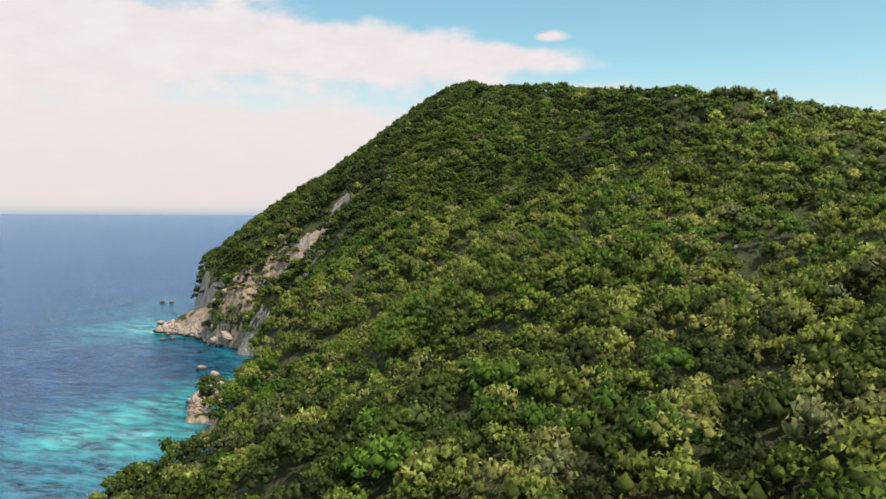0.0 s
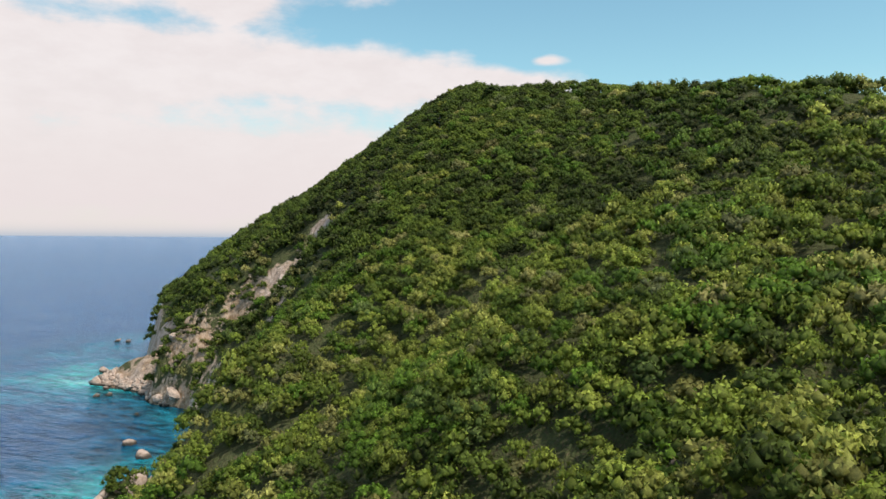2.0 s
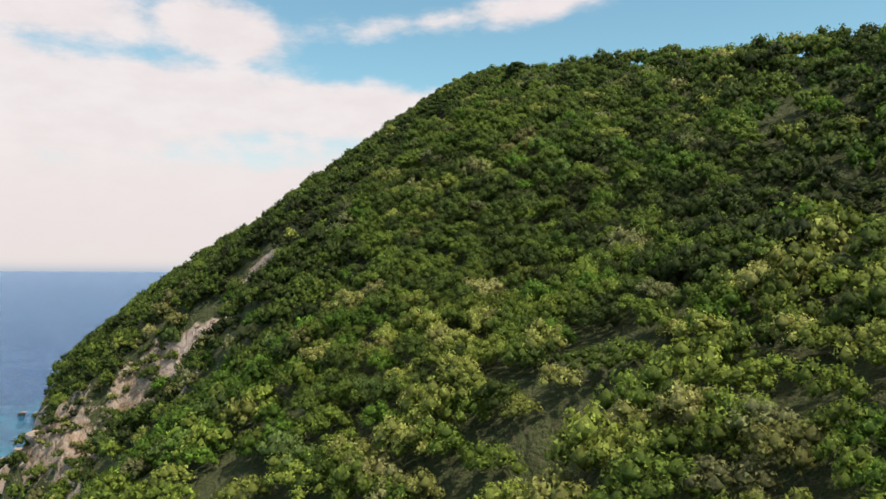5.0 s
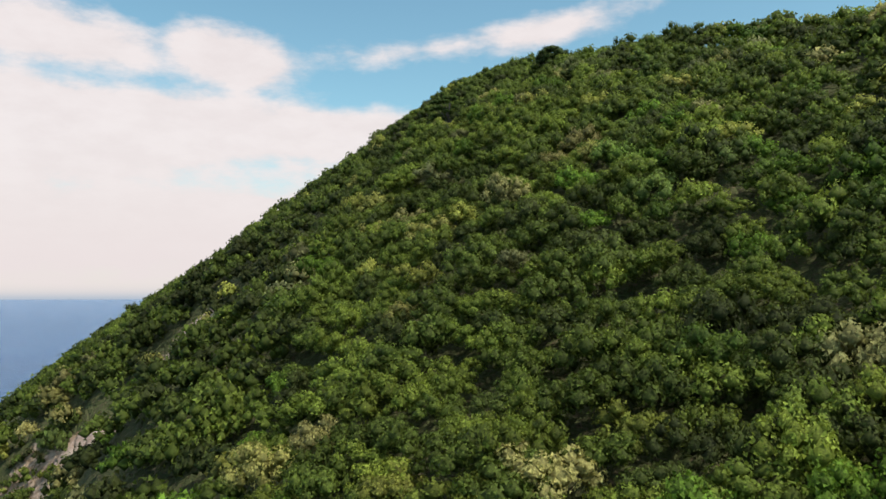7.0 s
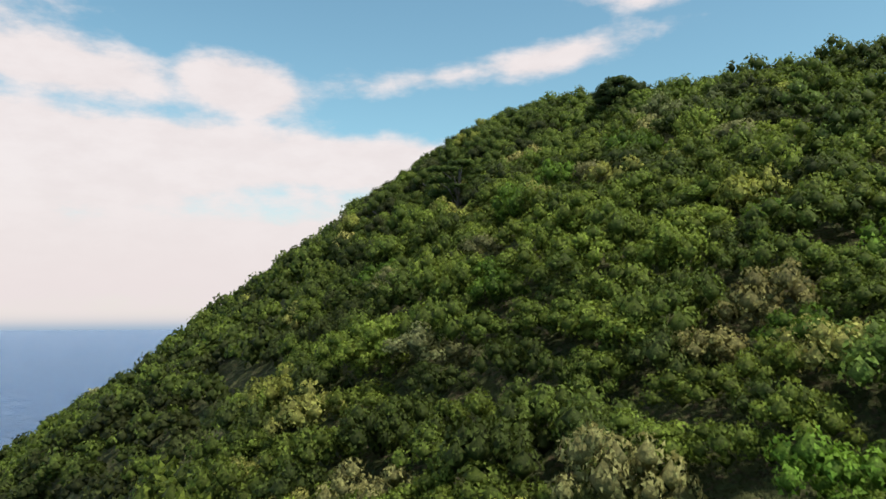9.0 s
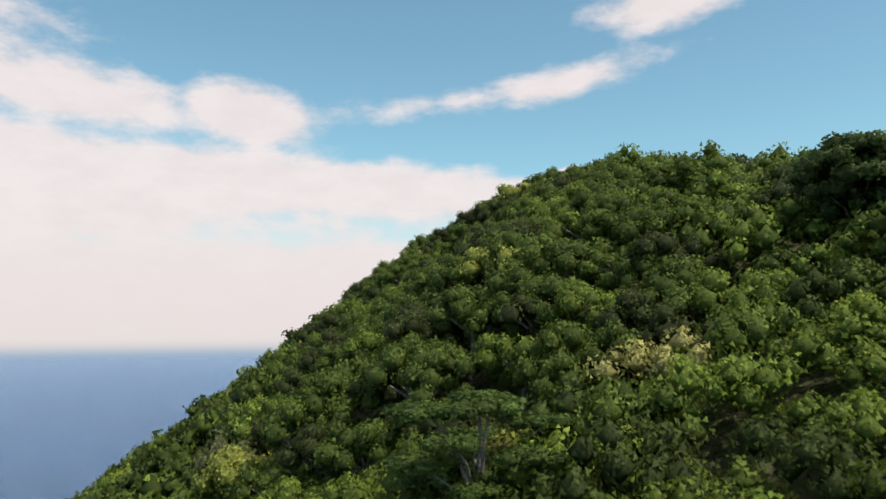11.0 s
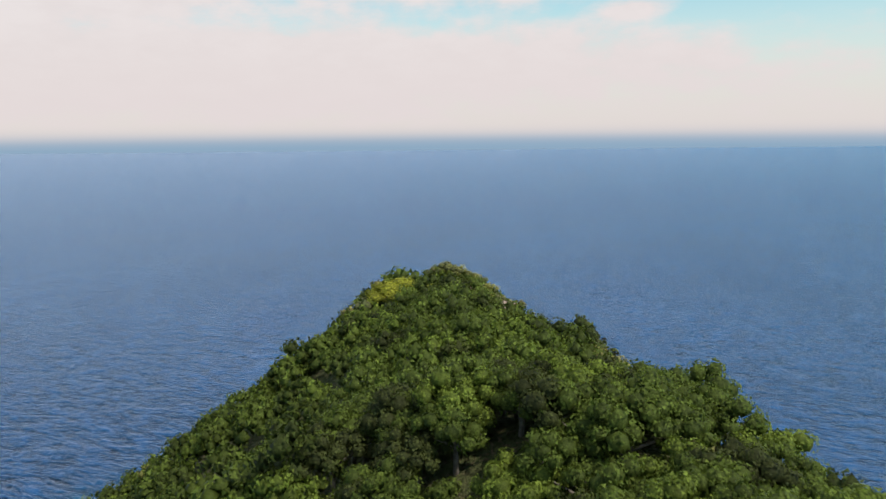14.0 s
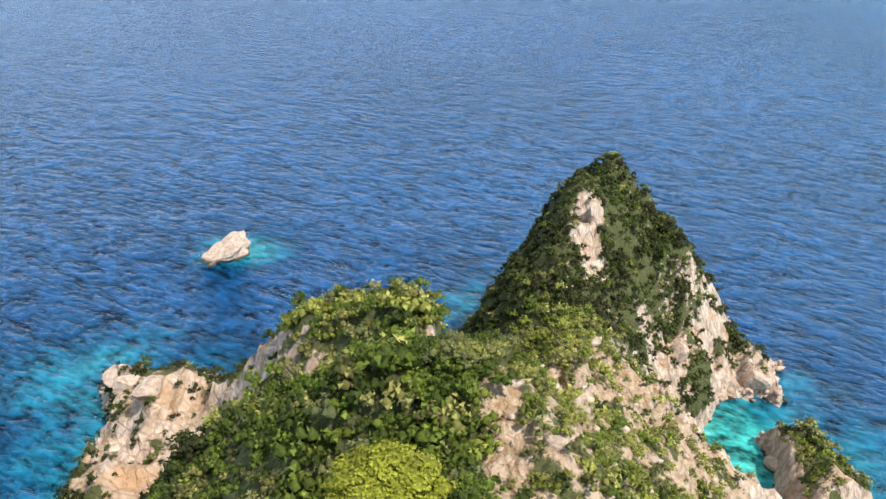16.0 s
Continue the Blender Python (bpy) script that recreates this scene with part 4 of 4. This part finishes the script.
def build_pine(x, y, tall, wide, seed, label, mat, layers=4, full=1.0):
    """An open pine: forked pale trunk and flat plates of foliage."""
    rng = np.random.RandomState(seed)
    g = ground_at(x, y)
    tree = new("pine_tree")
    tree.matrix_basis = pose(x, y, g)
    rows = [[(0, 0, -0.5, 0.26), (0.1, 0, tall * 0.2, 0.2), (-0.1, 0.1, tall * 0.42, 0.15)]]
    plates = []
    for i in range(layers * 3):
        a = i * 2.4 + rng.uniform(-0.3, 0.3)
        q = (i + 1) / (layers * 3)
        d = wide * (0.75 - 0.35 * abs(q - 0.6)) * rng.uniform(0.7, 1.0) * (1 - 0.75 * (q > 0.9))
        h = tall * (0.45 + 0.5 * q)
        rows.append([(-0.05, 0.05, tall * (0.2 + 0.25 * q), 0.1), (0.5 * d * math.cos(a), 0.5 * d * math.sin(a), h * 0.86, 0.065), (d * math.cos(a), d * math.sin(a), h, 0.03)])
        plates.append((d * math.cos(a), d * math.sin(a), h, full * wide * rng.uniform(0.3, 0.46)))
    part("trunk", limb_mesh("trunk", rows), tree, MAT_BARK)
    tris, norms, inside = [], [], []
    for i, (px, py, pz, pr) in enumerate(plates):
        v, n, w = crown_mesh(seed * 50 + i, 7, 60, 0.075, tall=0.4, size=(0.28, 0.4), heads=1)
        tris.append(v * (pr, pr, pr * 0.55 * full) + (px, py, pz))
        norms.append(n)
        inside.append(w)
    part("crown", leaf_data("crown", (np.concatenate(tris), np.concatenate(norms), np.concatenate(inside)), (1, 1, 1), mat), tree)
    tagged(tree, label, "tree")


build_dome_tree()
build_pine(-2.3, 344.5, 7.6, 4.0, 3, "open flat-topped pine with a pale forked trunk", MAT_PINE)
build_pine(16.9, 355.5, 7.2, 3.0, 4, "dark lone tree standing above the ridge line", MAT_DARK, 6, 1.6)
build_pine(6.3, 424.5, 5.2, 1.9, 5, "slender light green pine above the oak canopy", MAT_LIGHT, 8, 1.5)


def build_dead_shrub(x, y, size, seed):
    rng = np.random.RandomState(seed)
    rows = []
    for i in range(46):
        a, tilt = rng.uniform(0, 6.28), rng.uniform(0.1, 1.2)
        d = np.array([math.cos(a) * math.sin(tilt), math.sin(a) * math.sin(tilt), math.cos(tilt)])
        w = rng.randn(3) * 0.12
        rows.append([(*(d * 0.0), 0.045), (*(d * 0.5 + w), 0.03), (*(d * rng.uniform(0.8, 1.1) + w * 2), 0.012)])
    bush = new("dead_shrub")
    bush.matrix_basis = pose(x, y, ground_at(x, y) - 0.1) @ Matrix.Scale(size, 4)
    part("branch", limb_mesh("branch", rows, 4), bush, MAT_DEAD)
    tagged(bush, "leafless grey dead shrub among green bushes", "shrub", "dead shrubs")


for i, (dx, dy, size) in enumerate([(-32.8, 546.1, 3.0), (27, 625.5, 2.6), (31.8, 623.5, 2.0), (-5.8, 527.7, 1.6), (7.7, 551.9, 1.6)]):
    build_dead_shrub(dx, dy, size, 70 + i)


# ---- rocks ----
def rock_mesh(seed, facets=13, detail=3, rag=0.05):
    """A boulder of radius about 1, cut by random planes and roughened."""
    rng = np.random.RandomState(seed)
    bm = bmesh.new()
    bmesh.ops.create_icosphere(bm, subdivisions=detail, radius=1)
    n = unit(rng.randn(facets, 3))
    d = rng.uniform(0.55, 0.95, facets)
    for v in bm.verts:
        w = np.array(v.co)
        w = w / np.linalg.norm(w)
        dot = n @ w
        r = min(1.1, (d[dot > 0.05] / dot[dot > 0.05]).min())
        r *= 1 + rag * noise.noise(Vector(w * 2.3 + seed)) + rag * 0.6 * noise.noise(Vector(w * 6 + seed))
        v.co = Vector(w * r)
    me = bpy.data.meshes.new("rock")
    bm.to_mesh(me)
    bm.free()
    me.materials.append(MAT_ROCK)
    return me


def place_rock(name, me, x, y, z, size, turn, label, group=""):
    ob = new(name, me)
    ob.matrix_basis = pose(x, y, z, *turn) @ Matrix.Diagonal((*size, 1))
    return tagged(ob, label, "rock", group)


BOULDERS = [rock_mesh(500 + i, detail=3 if i < 3 else 2) for i in range(7)]


def build_rocks():
    rng = np.random.RandomState(5)
    # the islet off the cape
    place_rock("sea_rock", rock_mesh(566, 12, 4, 0.22), -104.5, 727, 0.6, (12.0, 6.8, 5.2), (0, -8, 58), "pale wedge-shaped limestone rock standing in the sea")
    place_rock("boulder", BOULDERS[2], -109, 719, -0.2, (3.0, 2.0, 1.3), (0, 8, 40), "low wave-washed rock beside the sea rock", "boulders in the water")
    # boulders about the little point and the cove: x, y, size
    spots = [(-164.8, 460.7, 2.2), (-158.4, 458.6, 1.8), (-135, 375.6, 2.6), (-129.7, 371.3, 2.2), (-120.1, 342.6, 1.7), (-118, 329.8, 1.6), (-114.8, 332, 1.5),
             (-110.6, 340.5, 2.2), (-103.1, 334.1, 2.0), (-95.7, 330.9, 2.4), (-87.2, 316, 2.6), (-90.4, 325.6, 2.2), (-94.6, 304.3, 1.0), (-83.6, 271.3, 2.0),
             (-75.5, 259.6, 2.8), (-71.2, 243.7, 2.4), (-72.3, 230.9, 2.6), (-68, 226.6, 2.0), (-67, 233, 2.4)]
    for i, (x, y, s) in enumerate(spots):
        z = max(ground_at(x, y), -0.2)
        k = rng.uniform(0.75, 1.25, 3) * s
        place_rock("boulder", BOULDERS[i % 7], x, y, z + 0.15 * s, (k[0], k[1], 0.62 * k[2]), rng.uniform(0, 360, 3) * (0.05, 0.05, 1),
                   "pale limestone boulder at the water's edge" if s > 1.7 else "small dark boulder awash in the sea", "boulders along the shore")
    # crags that stand out of the slopes
    crags = [(7.2, 466.5, 1.3, 1.3), (3.6, 473, 1.0, 1.0), (0.6, 482, 1.2, 1.1), (-1.2, 490, 1.3, 1.0), (-4.6, 498.6, 1.9, 1.5), (-3.6, 501.5, 2.1, 1.3), (-1.8, 504.5, 1.6, 1.2), (4, 512, 1.5, 1.4), (9.5, 520, 1.8, 1.5), (-8.7, 511.3, 1.3, 2.0), (1.9, 544.2, 2.4, 2.0), (4.8, 534.5, 2.0, 1.6), (19.3, 608, 2.6, 1.8), (31.8, 606.1, 3.2, 2.4), (40.5, 595.4, 3.5, 3.0), (48.2, 638.1, 3.4, 4.5),
             (45.4, 623.5, 3.0, 3.4), (18.3, 643.9, 2.8, 4.0), (24.1, 650.7, 2.4, 4.6), (-61.8, 566.4, 4.0, 2.6), (-54, 562.5, 2.6, 2.6), (-72.4, 580.9, 4.2, 3.0), (-84.9, 596.3, 4.5, 3.0),
             (-92.6, 615.8, 5.0, 3.4), (-102.3, 626.5, 5.0, 3.0), (-110, 635.2, 4.2, 2.6), (75.3, 646.9, 4.5, 3.4), (71.4, 615.8, 3.4, 2.6)]
    for i, (x, y, s, h) in enumerate(crags):
        place_rock("crag", BOULDERS[(i * 3) % 7], x, y, ground_at(x, y), (s, s * 0.75, h), (rng.uniform(-12, 12), rng.uniform(-12, 12), rng.uniform(0, 360)),
                   "weathered pinkish-white limestone crag rising from the slope", "crags on the cape")


build_rocks()


def build_shingle():
    """Broken pale stones along the point and the feet of the cliffs."""
    rng = np.random.RandomState(11)
    bm = bmesh.new()
    bmesh.ops.create_icosphere(bm, subdivisions=1, radius=1)
    bv = np.array([p.co[:] for p in bm.verts])
    bf = np.array([[p.index for p in f.verts] for f in bm.faces])
    bm.free()
    x = np.concatenate([rng.uniform(-140, -83, 9000), rng.uniform(-85, -53, 500), rng.uniform(38, 97, 6000), rng.uniform(-130, -77, 6000)])
    y = np.concatenate([rng.uniform(306, 385, 9000), rng.uniform(207, 277, 500), rng.uniform(575, 682, 6000), rng.uniform(585, 672, 6000)])
    z = height(x, y)
    ok = (z > -0.6) & (z < 3.2)
    x, y, z = x[ok][:2600], y[ok][:2600], z[ok][:2600]
    s = rng.lognormal(-0.55, 0.45, len(x))[:, None, None]
    v = bv[None] * (1 + 0.25 * rng.randn(len(x), len(bv), 1)) * s * rng.uniform(0.6, 1.2, (len(x), 1, 3)) + np.stack([x, y, z + 0.1], 1)[:, None]
    f = bf[None] + (np.arange(len(x)) * len(bv))[:, None, None]
    ob = mesh_object("shingle", v.reshape(-1, 3), f.reshape(-1, 3), MAT_ROCK)
    tagged(ob, "broken pale stones along the waterline", "stones", kind="stuff")


build_shingle()


def build_scree():
    """Pale stones and broken ledges strewn over the stony slopes."""
    rng = np.random.RandomState(29)
    bm = bmesh.new()
    bmesh.ops.create_icosphere(bm, subdivisions=1, radius=1)
    bv = np.array([p.co[:] for p in bm.verts])
    bf = np.array([[p.index for p in f.verts] for f in bm.faces])
    bm.free()
    x = np.concatenate([rng.uniform(-14, 52, 9000), rng.uniform(-125, -45, 5000)])
    y = np.concatenate([rng.uniform(505, 640, 9000), rng.uniform(540, 655, 5000)])
    z, b = height(x, y), bareness(x, y)
    ok = (z > 2) & (b + 0.25 * wave(x, y, 5, 61) > 0.55)
    x, y, z = x[ok][:700], y[ok][:700], z[ok][:700]
    s = rng.lognormal(-0.95, 0.5, len(x))[:, None, None]
    v = bv[None] * (1 + 0.3 * rng.randn(len(x), len(bv), 1)) * s * rng.uniform(0.5, 1.3, (len(x), 1, 3)) + np.stack([x, y, z + 0.05], 1)[:, None]
    f = bf[None] + (np.arange(len(x)) * len(bv))[:, None, None]
    ob = mesh_object("scree", v.reshape(-1, 3), f.reshape(-1, 3), MAT_ROCK)
    tagged(ob, "loose pale stones strewn over the dry slope", "stones", kind="stuff")


build_scree()
